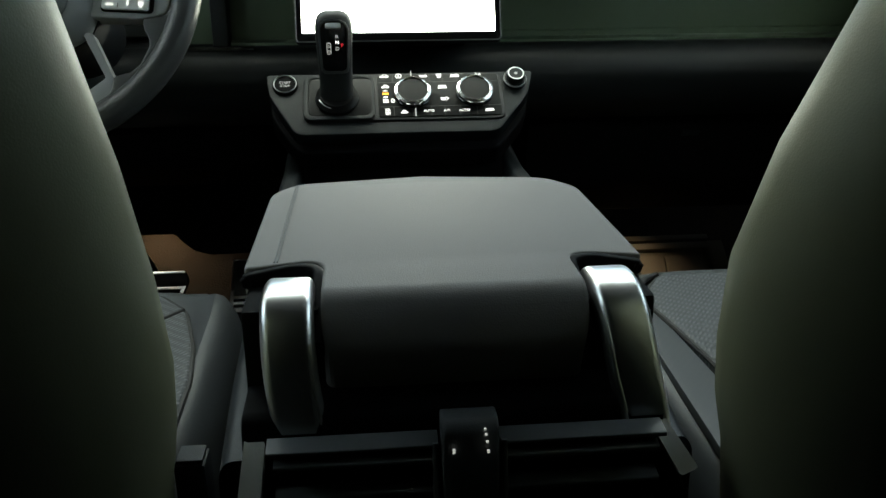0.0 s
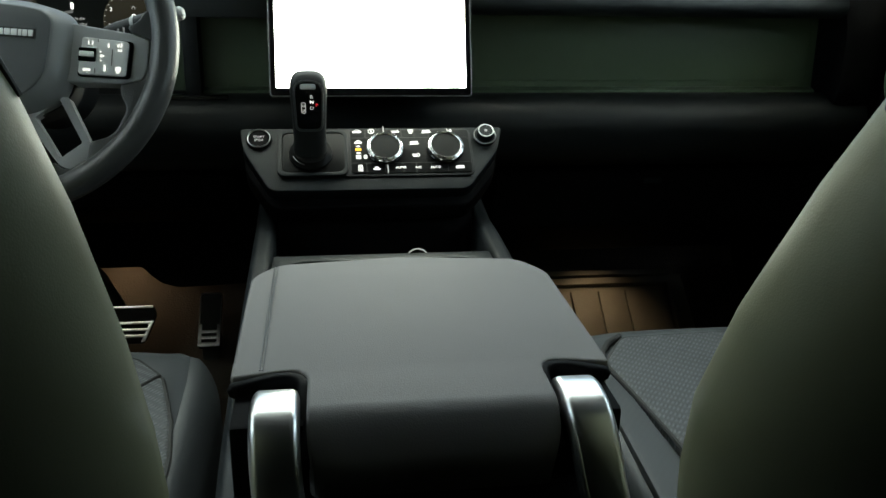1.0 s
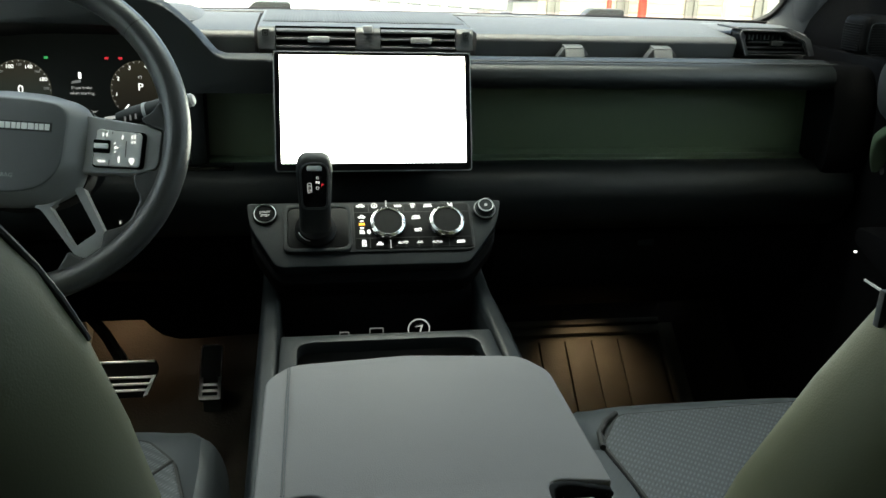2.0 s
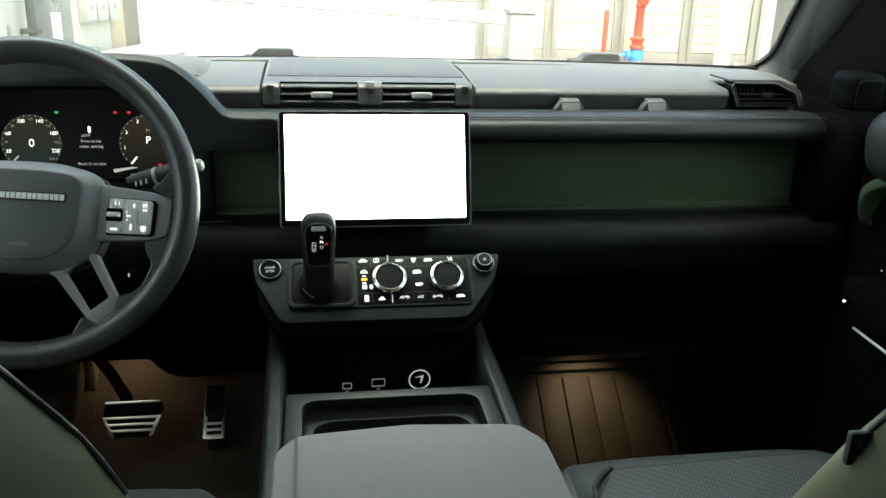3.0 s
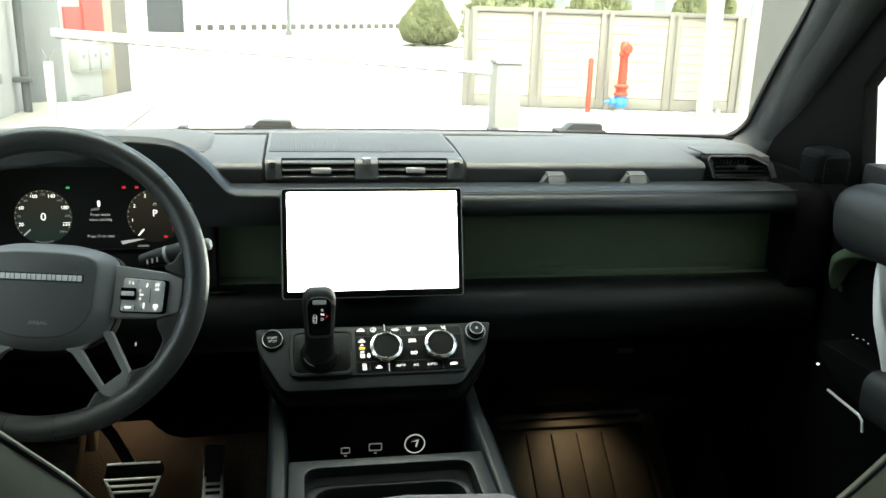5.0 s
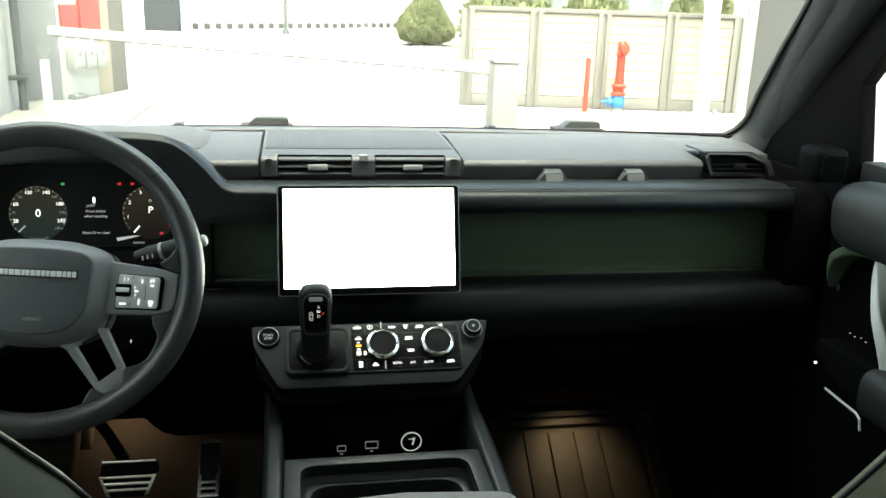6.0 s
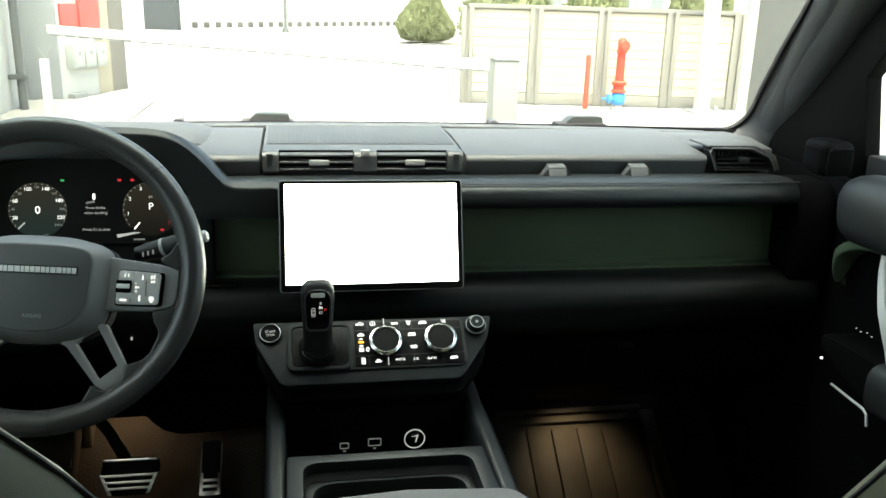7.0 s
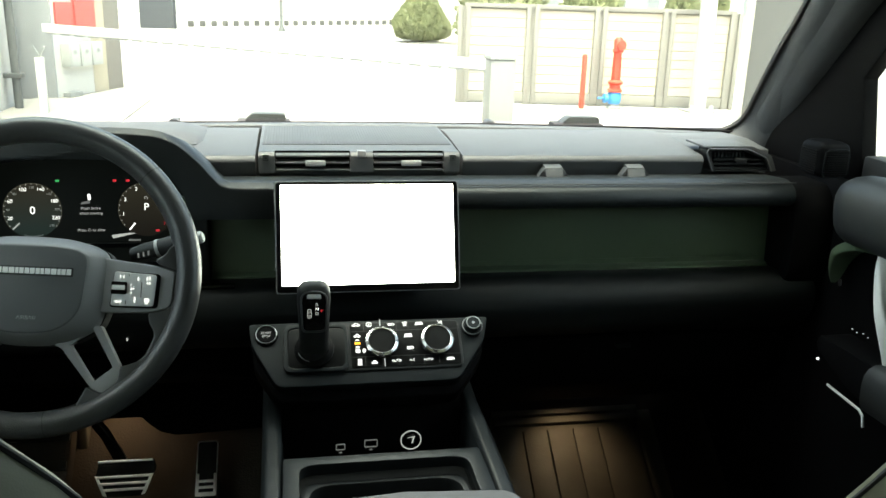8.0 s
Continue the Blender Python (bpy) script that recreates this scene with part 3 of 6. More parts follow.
_rings, _back = [], []
for x, y, z in spline([(0.70, 1.640, 1.2735), (0.748, 1.632, 1.277), (0.772, 1.612, 1.293), (0.780, 1.588, 1.319), (0.774, 1.560, 1.350), (0.764, 1.52, 1.39), (0.754, 1.46, 1.455), (0.748, 1.40, 1.52), (0.727, 1.28, 1.65), (0.712, 1.17, 1.77)], 4):
    _rings.append([(x + 0.003, y + 0.003, z - 0.002), (x + 0.006, y - 0.030, z - 0.011), (x + 0.011, y - 0.050, z - 0.018), (x + 0.016, y - 0.058, z - 0.022), (x + 0.034, y - 0.050, z - 0.020), (x + 0.060, y + 0.005, z - 0.012)])
    _back.append([(x + 0.0155, y - 0.0572, z - 0.0216), (x + 0.021, y - 0.068, z - 0.027), (x + 0.031, y - 0.075, z - 0.032), (x + 0.046, y - 0.079, z - 0.037), (x + 0.078, y - 0.079, z - 0.043), (x + 0.078, y + 0.010, z - 0.014), (x + 0.062, y + 0.002, z - 0.0125), (x + 0.035, y - 0.050, z - 0.020)])
part("corner_trim", loft(_rings), PILLAR_DARK, windscreen)
part("corner_cover", loft(_back), PILLAR_DARK, windscreen, "dark cover on the pillar's cabin side")

bonnet = thing("bonnet", "pale painted car bonnet", "bonnet")
part("panel", prism(fillet([(1.80, 1.16), (2.2, 1.14), (3.2, 0.98), (3.35, 0.8), (3.3, 0.7), (1.80, 0.7)], 0.06), -0.85, 0.85, 0.03), WHITE_PAINT, bonnet)


WIPER_GREY = node_material("wiper_cap_grey", (0.045, 0.047, 0.05), 0.45, blotch=0.1)


def cowl_block(x, y, w, h, big=True):
    c = thing("wiper_mount", "black plastic wiper mount below the windscreen", "wiper", group="wiper mounts")
    part("base", box(x - w / 2, x + w / 2, y - 0.02, y + 0.03, 1.250, 1.267 + h * 0.40, 0.006), RUBBER, c)
    part("cap", extrude(fillet([(-w * 0.36, 0), (w * 0.42, 0), (w * 0.40, h * 0.6), (-w * 0.2, h * 0.62)], 0.006), pose(x, y + 0.02, 1.267 + h * 0.35, 90), 0.035, 0.003), WIPER_GREY, c)
    return c


cowl_block(-0.165, 1.745, 0.105, 0.024), cowl_block(0.480, 1.735, 0.108, 0.024)
cowl_block(0.290, 1.74, 0.026, 0.013), cowl_block(-0.335, 1.735, 0.026, 0.013)


# ---- dashboard ----
dash = thing("dashboard", "black and green dashboard with a grey padded top", "dashboard")
TOP_PROFILE = fillet([(1.400, 1.215), (1.384, 1.262), (1.391, 1.2702), (1.55, 1.283), (1.64, 1.2785), (1.70, 1.255), (1.70, 1.215)], [0.002, 0.004, 0.005, 0.04, 0.03, 0.01, 0.002])
part("top_pad", prism(TOP_PROFILE, 0.167, 0.594, 0.003), DASH_TOP, dash, "grey padded dash top")
part("top_pad", prism(TOP_PROFILE, -0.277, -0.167, 0.003), DASH_TOP, dash, "grey padded dash top")
part("top_pad", prism([(1.455, 1.215), (1.455, 1.278), (1.55, 1.283), (1.64, 1.2785), (1.70, 1.255), (1.70, 1.215)], -0.80, -0.2625, 0.003), DASH_TOP, dash)
part("top_pad", prism([(1.44, 1.215), (1.44, 1.272), (1.52, 1.2805), (1.62, 1.2765), (1.68, 1.25), (1.68, 1.215)], 0.5945, 0.748, 0.003), DASH_TOP, dash)

_rings = []
for x, k in ((-0.80, 1.0), (-0.33, 1.0), (-0.300, 0.98), (-0.280, 0.88), (-0.266, 0.70), (-0.256, 0.42), (-0.250, 0.12)):
    _sec = fillet([(1.432, 1.262), (1.450, 1.283), (1.482, 1.2945), (1.535, 1.2985), (1.590, 1.2955), (1.640, 1.279), (1.640, 1.262)], [0, 0.008, 0.02, 0.03, 0.03, 0.01, 0], 4)
    _rings.append([(x, 1.54 + (y - 1.54) * (0.55 + 0.45 * k), 1.270 + (z - 1.270) * k) for y, z in _sec])
part("top_bulge", loft(_rings), DASH_TOP, dash, "raised grey pad behind the instrument hood")
part("defroster_strip", sweep([(x, 1.672 - 0.078 * (x / 0.8) ** 2, 1.2785 - 0.004 * (x / 0.8) ** 2) for x in np.linspace(-0.78, 0.70, 31)], fillet(rect(-0.020, 0.020, -0.010, 0.002), 0.002)), DASH_TOP, dash, "grey defroster strip along the windscreen")


def ribbed_mesh():
    """Grey plastic with fine ribs running away from the cabin."""
    m = node_material("ribbed_speaker_cover", (0.038, 0.042, 0.046), 0.55)
    nt = m.node_tree
    tc, w, b = nt.nodes.new("ShaderNodeTexCoord"), nt.nodes.new("ShaderNodeTexWave"), nt.nodes.new("ShaderNodeBump")
    w.inputs["Scale"].default_value = 70.0
    b.inputs["Strength"].default_value, b.inputs["Distance"].default_value = 0.6, 0.0006
    nt.links.new(tc.outputs["Object"], w.inputs["Vector"]), nt.links.new(w.outputs["Fac"], b.inputs["Height"])
    nt.links.new(b.outputs["Normal"], nt.nodes["Principled BSDF"].inputs["Normal"])
    return m


VENT_FACE = [(1.40, 1.215), (1.40, 1.276), (1.46, 1.2805), (1.612, 1.2850), (1.618, 1.279), (1.618, 1.215)]
centre = part("centre_top", prism(fillet(VENT_FACE, 0.003), -0.1625, 0.1610, 0.003), CENTRE_GREY, dash, "grey centre vent housing")
part("top_pad", prism([(1.6185, 1.215), (1.6185, 1.2800), (1.655, 1.2790), (1.69, 1.262), (1.69, 1.215)], -0.1645, 0.1645, 0.002), DASH_TOP, dash)
part("speaker_grille", prism([(1.440, 1.2780), (1.440, 1.2802), (1.460, 1.2818), (1.604, 1.2862), (1.604, 1.284)], -0.1575, 0.1560, 0.0006),
     ribbed_mesh(), centre, "finely ribbed grey speaker cover")
for x0, x1 in ((-0.1625, -0.137), (-0.018, 0.019), (0.135, 0.1610)):
    part("vent_surround", prism(fillet([(1.382, 1.243), (1.382, 1.2705), (1.389, 1.2765), (1.402, 1.2775), (1.402, 1.243)], 0.003), x0, x1, 0.001), CENTRE_GREY, centre)


def vent(x0, x1, parent, y=1.384, z0=1.245, z1=1.2765):
    v = part("air_vent", box(x0, x1, y + 0.014, y + 0.016, z0, z1, 0), SATIN_BLACK, parent, "black louvred air vent")
    for z in (z0 + 0.001, z0 + 0.0125, z0 + 0.0235):
        part("slat", prism(fillet([(y, z), (y, z + 0.0032), (y + 0.013, z + 0.0052), (y + 0.013, z + 0.003)], 0.0008), x0 + 0.001, x1 - 0.001), VENT_GREY, v)
    c = (x0 + x1) / 2 + 0.004
    part("tab", box(c - 0.016, c + 0.016, y - 0.006, y + 0.002, z0 + 0.0095, z0 + 0.0185, 0.002), PALE_TAB, v, "pale silver vent tab")
    return v


vent(-0.1365, -0.0185, dash), vent(0.0195, 0.1345, dash)
part("hazard_button", box(-0.007, 0.007, 1.3790, 1.390, 1.2690, 1.2795, 0.0015), PALE_TAB, dash, "pale square button")
for x in (-0.151, 0.149):
    b = part("lock_button", box(x - 0.0055, x + 0.0055, 1.3795, 1.384, 1.2625, 1.2735, 0.001), CENTRE_GREY, dash)
    part("icon", frame_plate(fillet(rect(x - 0.0042, x + 0.0042, 1.2638, 1.2722), 0.0015), fillet(rect(x - 0.0032, x + 0.0032, 1.2648, 1.2712), 0.001), pose(0, 1.3795, 0, 90), 0.0004), RAIL_GREY, b)
    part("icon", extrude(rect(x - 0.0018, x + 0.0018, 1.2662, 1.2692), pose(0, 1.3795, 0, 90), 0.0004), RAIL_GREY, b)

# corner vent on the passenger's side
_cv = [(0.612, 1.243), (0.597, 1.277), (0.600, 1.282), (0.672, 1.2815), (0.709, 1.266), (0.722, 1.243)]
_FACE = Matrix(((1, 0, 0, 0), (0, 0, -1, 1.388), (0, 1, 0, 0), (0, 0, 0, 1)))  # outline (x, z), drawn out towards the cabin
part("vent_cowl", extrude(fillet([(0.5945, 1.2832), (0.673, 1.2832), (0.7125, 1.2672), (0.7265, 1.2425), (0.736, 1.2425), (0.7235, 1.2700), (0.684, 1.2868), (0.5945, 1.2868)], 0.003), _FACE @ Matrix.Translation((0, 0, -0.075)), 0.0745, 0.0015), DASH_TOP, dash, "grey pad above the corner vent")
cv = part("corner_vent", extrude(_cv, _FACE @ Matrix.Translation((0, 0, -0.03)), 0.004), GLOSS_BLACK, dash, "black louvred corner vent")
part("frame", frame_plate(fillet(_cv, 0.004, 3), fillet([(0.616, 1.2455), (0.603, 1.2765), (0.604, 1.2795), (0.671, 1.279), (0.707, 1.264), (0.718, 1.2455)], 0.002, 3), _FACE @ Matrix.Translation((0, 0, -0.03)), 0.034, 0.001), SOFT_BLACK, cv)
part("edge_strip", sweep([(0.611, 1.383, 1.243), (0.597, 1.383, 1.276), (0.600, 1.383, 1.2828), (0.673, 1.383, 1.2823), (0.710, 1.383, 1.2668), (0.723, 1.383, 1.243)], circle(0.0016, 8), up=(0, 1, 0)), VENT_GREY, cv)
for i in range(10):
    x = 0.609 + i * 0.0068
    part("fin", box(x, x + 0.003, 1.392, 1.41, 1.267, 1.275, 0), RAIL_GREY, cv)
for z, x1 in ((1.262, 0.706), (1.254, 0.712), (1.247, 0.716)):
    part("slat", prism([(1.388, z), (1.388, z + 0.003), (1.412, z + 0.006), (1.412, z + 0.003)], 0.614, x1), SOFT_BLACK, cv)
part("tab", box(0.652, 0.672, 1.380, 1.392, 1.2585, 1.2665, 0.0015), SOFT_BLACK, cv)

# open tray and the cross beam in front of it
part("cross_beam", prism(fillet([(1.40, 1.236), (1.315, 1.2445), (1.288, 1.232), (1.283, 1.210), (1.30, 1.199), (1.40, 1.205)],
                                [0, 0.012, 0.02, 0.014, 0.01, 0], 5), -0.235, 0.716, 0.006), DASH_BEAM, dash, "soft black dash cross beam")
part("beam_seam", prism([(1.2985, 1.2395), (1.2975, 1.2405), (1.2995, 1.2415), (1.3005, 1.2405)], -0.20, 0.72), RUBBER, dash)
for x in (0.318, 0.462):
    part("beam_clip", prism(fillet([(1.356, 1.236), (1.368, 1.2545), (1.386, 1.257), (1.386, 1.236)], 0.003), x - 0.015, x + 0.015, 0.004), CLIP_GREY, dash, "pale raised beam clip")
    part("clip_foot", extrude(fillet([(x - 0.028, 1.236), (x + 0.028, 1.236), (x + 0.0155, 1.2535), (x - 0.0155, 1.2535)], 0.004), _FACE @ Matrix.Translation((0, 0, 0.006)), 0.016, 0.005, 3), DASH_TOP, dash)
green = part("green_panel", prism([(1.348, 1.06), (1.36, 1.06), (1.372, 1.21), (1.36, 1.21)], -0.30, 0.714), GREEN_PAINT, dash, "dark green painted dash panel")
part("inset_panel", extrude(fillet(rect(0.135, 0.703, 0, 0.0985), 0.012, 5), Matrix(((1, 0, 0, 0), (0, 0.0799, -0.9968, 1.3530), (0, 0.9968, 0.0799, 1.0985), (0, 0, 0, 1))), 0.0035, 0.0025, 3), GREEN_PAINT, green, "raised green inset panel")
part("green_ledge", prism([(1.336, 1.06), (1.336, 1.087), (1.3505, 1.091), (1.3505, 1.06)], -0.25, 0.713, 0.002), GREEN_PAINT, green)
part("lower_beam", prism(fillet([(1.40, 1.080), (1.312, 1.0845), (1.283, 1.070), (1.272, 1.04), (1.285, 1.0), (1.33, 0.965), (1.40, 0.965)],
                                [0, 0.01, 0.018, 0.02, 0.03, 0.03, 0], 5), -0.70, 0.775, 0.004), LOWER_BEAM, dash, "soft black lower dash beam")
for x0, x1 in ((0.737, 0.80),):
    part("end_cap", prism(fillet([(1.40, 1.03), (1.30, 1.045), (1.278, 1.09), (1.283, 1.19), (1.31, 1.235), (1.40, 1.235)], 0.02), x0 - 0.021, x1, 0.012), SATIN_BLACK, dash)
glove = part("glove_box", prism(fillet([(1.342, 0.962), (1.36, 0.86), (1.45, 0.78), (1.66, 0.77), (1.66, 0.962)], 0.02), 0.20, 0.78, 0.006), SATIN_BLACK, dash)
part("latch", box(0.445, 0.475, 1.338, 1.345, 0.935, 0.945, 0.003), PANEL_GREY, glove)
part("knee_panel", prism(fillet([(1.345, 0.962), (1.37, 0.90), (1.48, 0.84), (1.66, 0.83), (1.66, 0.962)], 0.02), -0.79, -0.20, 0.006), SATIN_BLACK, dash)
# straight edge of the cover; the dip to its right models a soft shadow
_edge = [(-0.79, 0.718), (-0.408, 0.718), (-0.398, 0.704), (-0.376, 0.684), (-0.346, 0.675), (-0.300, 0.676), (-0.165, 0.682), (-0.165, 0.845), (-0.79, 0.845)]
part("pedal_box_cover", extrude(fillet(_edge, 0.006, 3), Matrix(((1, 0, 0, 0), (0, 0, -1, 1.600), (0, 1, 0, 0), (0, 0, 0, 1))), 0.010, 0.003), SATIN_BLACK, dash, "black cover above the pedals, its right dip a modelled shadow")
part("core", box(-0.26, 0.8, 1.402, 1.72, 0.964, 1.212, 0), SOFT_BLACK, dash)
part("core", box(-0.8, -0.262, 1.455, 1.72, 0.964, 1.214, 0), SOFT_BLACK, dash)
part("cluster_shelf", box(-0.66, -0.262, 1.33, 1.454, 1.05, 1.085, 0.006), SOFT_BLACK, dash)
part("lit_symbol", box(-0.3605, -0.3585, 1.2775, 1.2815, 1.0085, 1.0125, 0.0003), ICON_DIM, dash)
part("card_slot", box(-0.335, -0.20, 1.30, 1.312, 1.079, 1.086, 0.002), GLOSS_BLACK, dash)

# instrument hood
_out = [(-0.125, 1.2), (-0.125, 1.243), (-0.200, 1.2475), (-0.222, 1.262), (-0.2365, 1.2795), (-0.252, 1.2956), (-0.272, 1.312), (-0.295, 1.322), (-0.335, 1.3265), (-0.40, 1.327), (-0.487, 1.324), (-0.58, 1.312), (-0.64, 1.27), (-0.665, 1.2)]
_in = [(-0.262, 1.2), (-0.262, 1.212), (-0.2625, 1.220), (-0.264, 1.230), (-0.268, 1.241), (-0.280, 1.259), (-0.300, 1.276), (-0.335, 1.287), (-0.40, 1.290), (-0.487, 1.289), (-0.565, 1.280), (-0.605, 1.255), (-0.62, 1.2)]


def hood_ring(y, dz, grow):
    o = spline([(x, 0, z) for x, z in _out], 3)
    i = spline([(x, 0, z) for x, z in _in], 3)
    return [(p.x * (1 + grow), y, p.z + dz) for p in o] + [(p.x, y, p.z + dz) for p in reversed(i)]


part("instrument_hood", bevelled(loft([hood_ring(1.279, -0.006, 0), hood_ring(1.292, 0.001, 0), hood_ring(1.40, -0.022, 0), hood_ring(1.50, -0.052, 0)]), 0.006, 2, 50), DASH_BEAM, dash, "soft black instrument hood")
part("hood_side", prism(fillet([(1.325, 1.06), (1.325, 1.2), (1.42, 1.2), (1.42, 1.06)], 0.01), -0.262, -0.238, 0.006), SOFT_BLACK, dash)

# ---- instrument cluster ----
CL = pose(-0.432, 1.425, 1.1755, 80, 0, 0)
cluster = thing("instrument_cluster", "lit digital instrument display with two round dials", "display")
part("glass", extrude(fillet(rect(-0.175, 0.165, -0.085, 0.082), 0.01), CL @ Matrix.Translation((0, 0, -0.01)), 0.01, 0.001), LCD_BLACK, cluster)


def flat(outline, z=0.0006, depth=0.0006):
    return extrude(outline, CL @ Matrix.Translation((0, 0, z)), depth)


def ring_mesh(u, v, r0, r1, a0, a1, n=40, z=0.0006, m=None):
    bm = bmesh.new()
    pts = []
    for i in range(n + 1):
        a = radians(a0 + (a1 - a0) * i / n)
        pts.append([bm.verts.new((u + r * math.cos(a), v + r * math.sin(a), z)) for r in (r0, r1)])
    for a, b in zip(pts, pts[1:]):
        bm.faces.new((a[0], b[0], b[1], a[1]))
    bm.transform(m or CL)
    return bm


for u, nums in ((-0.083, ["20", "60", "100", "140", "180", "220"]), (0.089, ["1", "2", "3", "4", "5", "6", "7"])):
    part("dial", ring_mesh(u, 0, 0.0002, 0.0430, 0, 360, 48, m=CL), DIAL_TEAL if u < 0 else DIAL_FACE, cluster)
    part("dial_rim", ring_mesh(u, 0, 0.0428, 0.0436, -40, 220, m=CL @ Matrix.Translation((0, 0, 0.0003))), DIAL_RIM, cluster)
    a0, a1 = (199, -19) if u < 0 else (191, -40)
    for i, s in enumerate(nums):
        a = radians(a0 + (a1 - a0) * i / (len(nums) - 1))
        red = s == "7"
        word("numeral", s, CL @ Matrix.Translation((u + 0.036 * math.cos(a), 0.036 * math.sin(a), 0.001)), 0.0080, ICON_RED if red else LEGEND, cluster, 0.0002)
    if u < 0:
        for i, s in enumerate(("40", "80", "120", "160", "200", "240")):
            a = radians(177.2 - 43.6 * i)
            word("numeral", s, CL @ Matrix.Translation((u + 0.0365 * math.cos(a), 0.0365 * math.sin(a), 0.001)), 0.0055, ICON_FAINT, cluster, 0.0002)
    for i in range(23):
        a = radians(215 - 250 * i / 22)
        part("tick", extrude(rect(-0.0006, 0.0006, 0.0412, 0.0428), CL @ Matrix.Translation((u, 0, 0.0007)) @ Matrix.Rotation(a - math.pi / 2, 4, "Z"), 0.0002), ICON_DIM, cluster)
    a = radians(224 if u < 0 else 230)
    part("needle", extrude(rect(-0.0012, 0.0012, 0.028, 0.042), CL @ Matrix.Translation((u, 0, 0.001)) @ Matrix.Rotation(a - math.pi / 2, 4, "Z"), 0.0003), ICON_DIM if u < 0 else LEGEND, cluster)
word("numeral", "0", CL @ Matrix.Translation((-0.083, 0.0, 0.001)), 0.017, LEGEND, cluster, 0.0002)
word("gear_letter", "P", CL @ Matrix.Translation((0.089, 0.004, 0.001)), 0.016, LEGEND, cluster, 0.0002)
word("message", "Press brake", CL @ Matrix.Translation((0.004, 0.003, 0.001)), 0.0064, ICON_DIM, cluster, 0.0002)
word("message", "when starting", CL @ Matrix.Translation((0.004, -0.005, 0.001)), 0.0064, ICON_DIM, cluster, 0.0002)
word("message", "Press O to clear", CL @ Matrix.Translation((0.004, -0.032, 0.001)), 0.0064, ICON_DIM, cluster, 0.0002)
part("message_bar", extrude([(0.034, -0.0405), (0.062, -0.037), (0.072, -0.038), (0.036, -0.046)], CL @ Matrix.Translation((0, 0, 0.0008)), 0.0002), ICON_DIM, cluster)
part("pedal_symbol", extrude(fillet(rect(0.000, 0.0045, 0.016, 0.026), 0.002), CL @ Matrix.Translation((0, 0, 0.0008)), 0.0002), LEGEND, cluster)
part("pedal_symbol", extrude([(-0.011, 0.009), (0.003, 0.011), (0.003, 0.015), (-0.009, 0.013)], CL @ Matrix.Translation((0, 0, 0.0006)), 0.0002), ICON_FAINT, cluster)
for u, v, mat in ((-0.044, 0.047, ICON_GREEN), (0.042, 0.047, ICON_RED), (0.062, 0.047, ICON_RED), (0.105, -0.034, ICON_RED), (-0.1, -0.044, ICON_RED)):
    part("warning_symbol", extrude(fillet(rect(u - 0.0028, u + 0.0028, v - 0.0018, v + 0.0018), 0.0008), CL @ Matrix.Translation((0, 0, 0.0008)), 0.0002), mat, cluster)

part("gear_mark", frame_plate(fillet(rect(0.0865, 0.0915, 0.0165, 0.0215), 0.002), fillet(rect(0.0875, 0.0905, 0.0165, 0.0205), 0.001), CL @ Matrix.Translation((0, 0, 0.0008)), 0.0002), ICON_DIM, cluster)
part("odometer_bar", flat(rect(0.060, 0.078, -0.0505, -0.0475)), ICON_FAINT, cluster)
part("fuel_arc", ring_mesh(-0.083, 0, 0.0400, 0.0412, 250, 290, 14, m=CL @ Matrix.Translation((0, 0, 0.0006))), ICON_FAINT, cluster)
part("lower_bezel", prism(fillet([(-0.060, 0.0), (-0.060, 0.010), (-0.053, 0.012), (-0.053, 0.0)], 0.001), -0.17, 0.16), RAIL_GREY, cluster, "grey lower edge of the display")
bpy.data.objects["lower_bezel"].data.transform(CL)

# ---- touch screen ----
SCREEN = Matrix(((1, 0, 0, 0), (0, 0.314, -0.949, 1.2215), (0, 0.949, 0.314, 1.1105), (0, 0, 0, 1)))
tscreen = thing("touch_screen", "large glowing white touch screen with a black bezel", "screen")
part("housing", extrude(fillet(rect(-0.137, 0.137, -0.0135, 0.1525), 0.006), SCREEN @ Matrix.Translation((0, 0, -0.016)), 0.0150, 0.003), GLOSS_BLACK, tscreen)
part("bezel", extrude(fillet(rect(-0.1365, 0.1365, -0.013, 0.1520), 0.006), SCREEN @ Matrix.Translation((0, 0, -0.0008)), 0.002, 0.001), WHEEL_GREY, tscreen, "thin dark metal bezel edge")
part("cover_glass", extrude(fillet(rect(-0.1345, 0.1345, -0.0115, 0.1502), 0.005), SCREEN @ Matrix.Translation((0, 0, 0.0014)), 0.0006), GLOSS_BLACK, tscreen)
part("display", extrude(fillet(rect(-0.1278, 0.1278, -0.0015, 0.1462), 0.002), SCREEN @ Matrix.Translation((0, 0, 0.0022)), 0.0004), SCREEN_WHITE, tscreen, "overexposed white display")
part("mount", extrude(rect(-0.10, 0.10, 0.0, 0.13), SCREEN @ Matrix.Translation((0, 0, -0.10)), 0.083, 0.01), SOFT_BLACK, tscreen)

# ---- control panel ----
PANEL = Matrix(((1, 0, 0, 0), (0, 0.769, -0.639, 1.2), (0, 0.639, 0.769, 1.057), (0, 0, 0, 1)))


def on_panel(u=0.0, v=0.0, h=0.0):
    return PANEL @ Matrix.Translation((u, v, h))


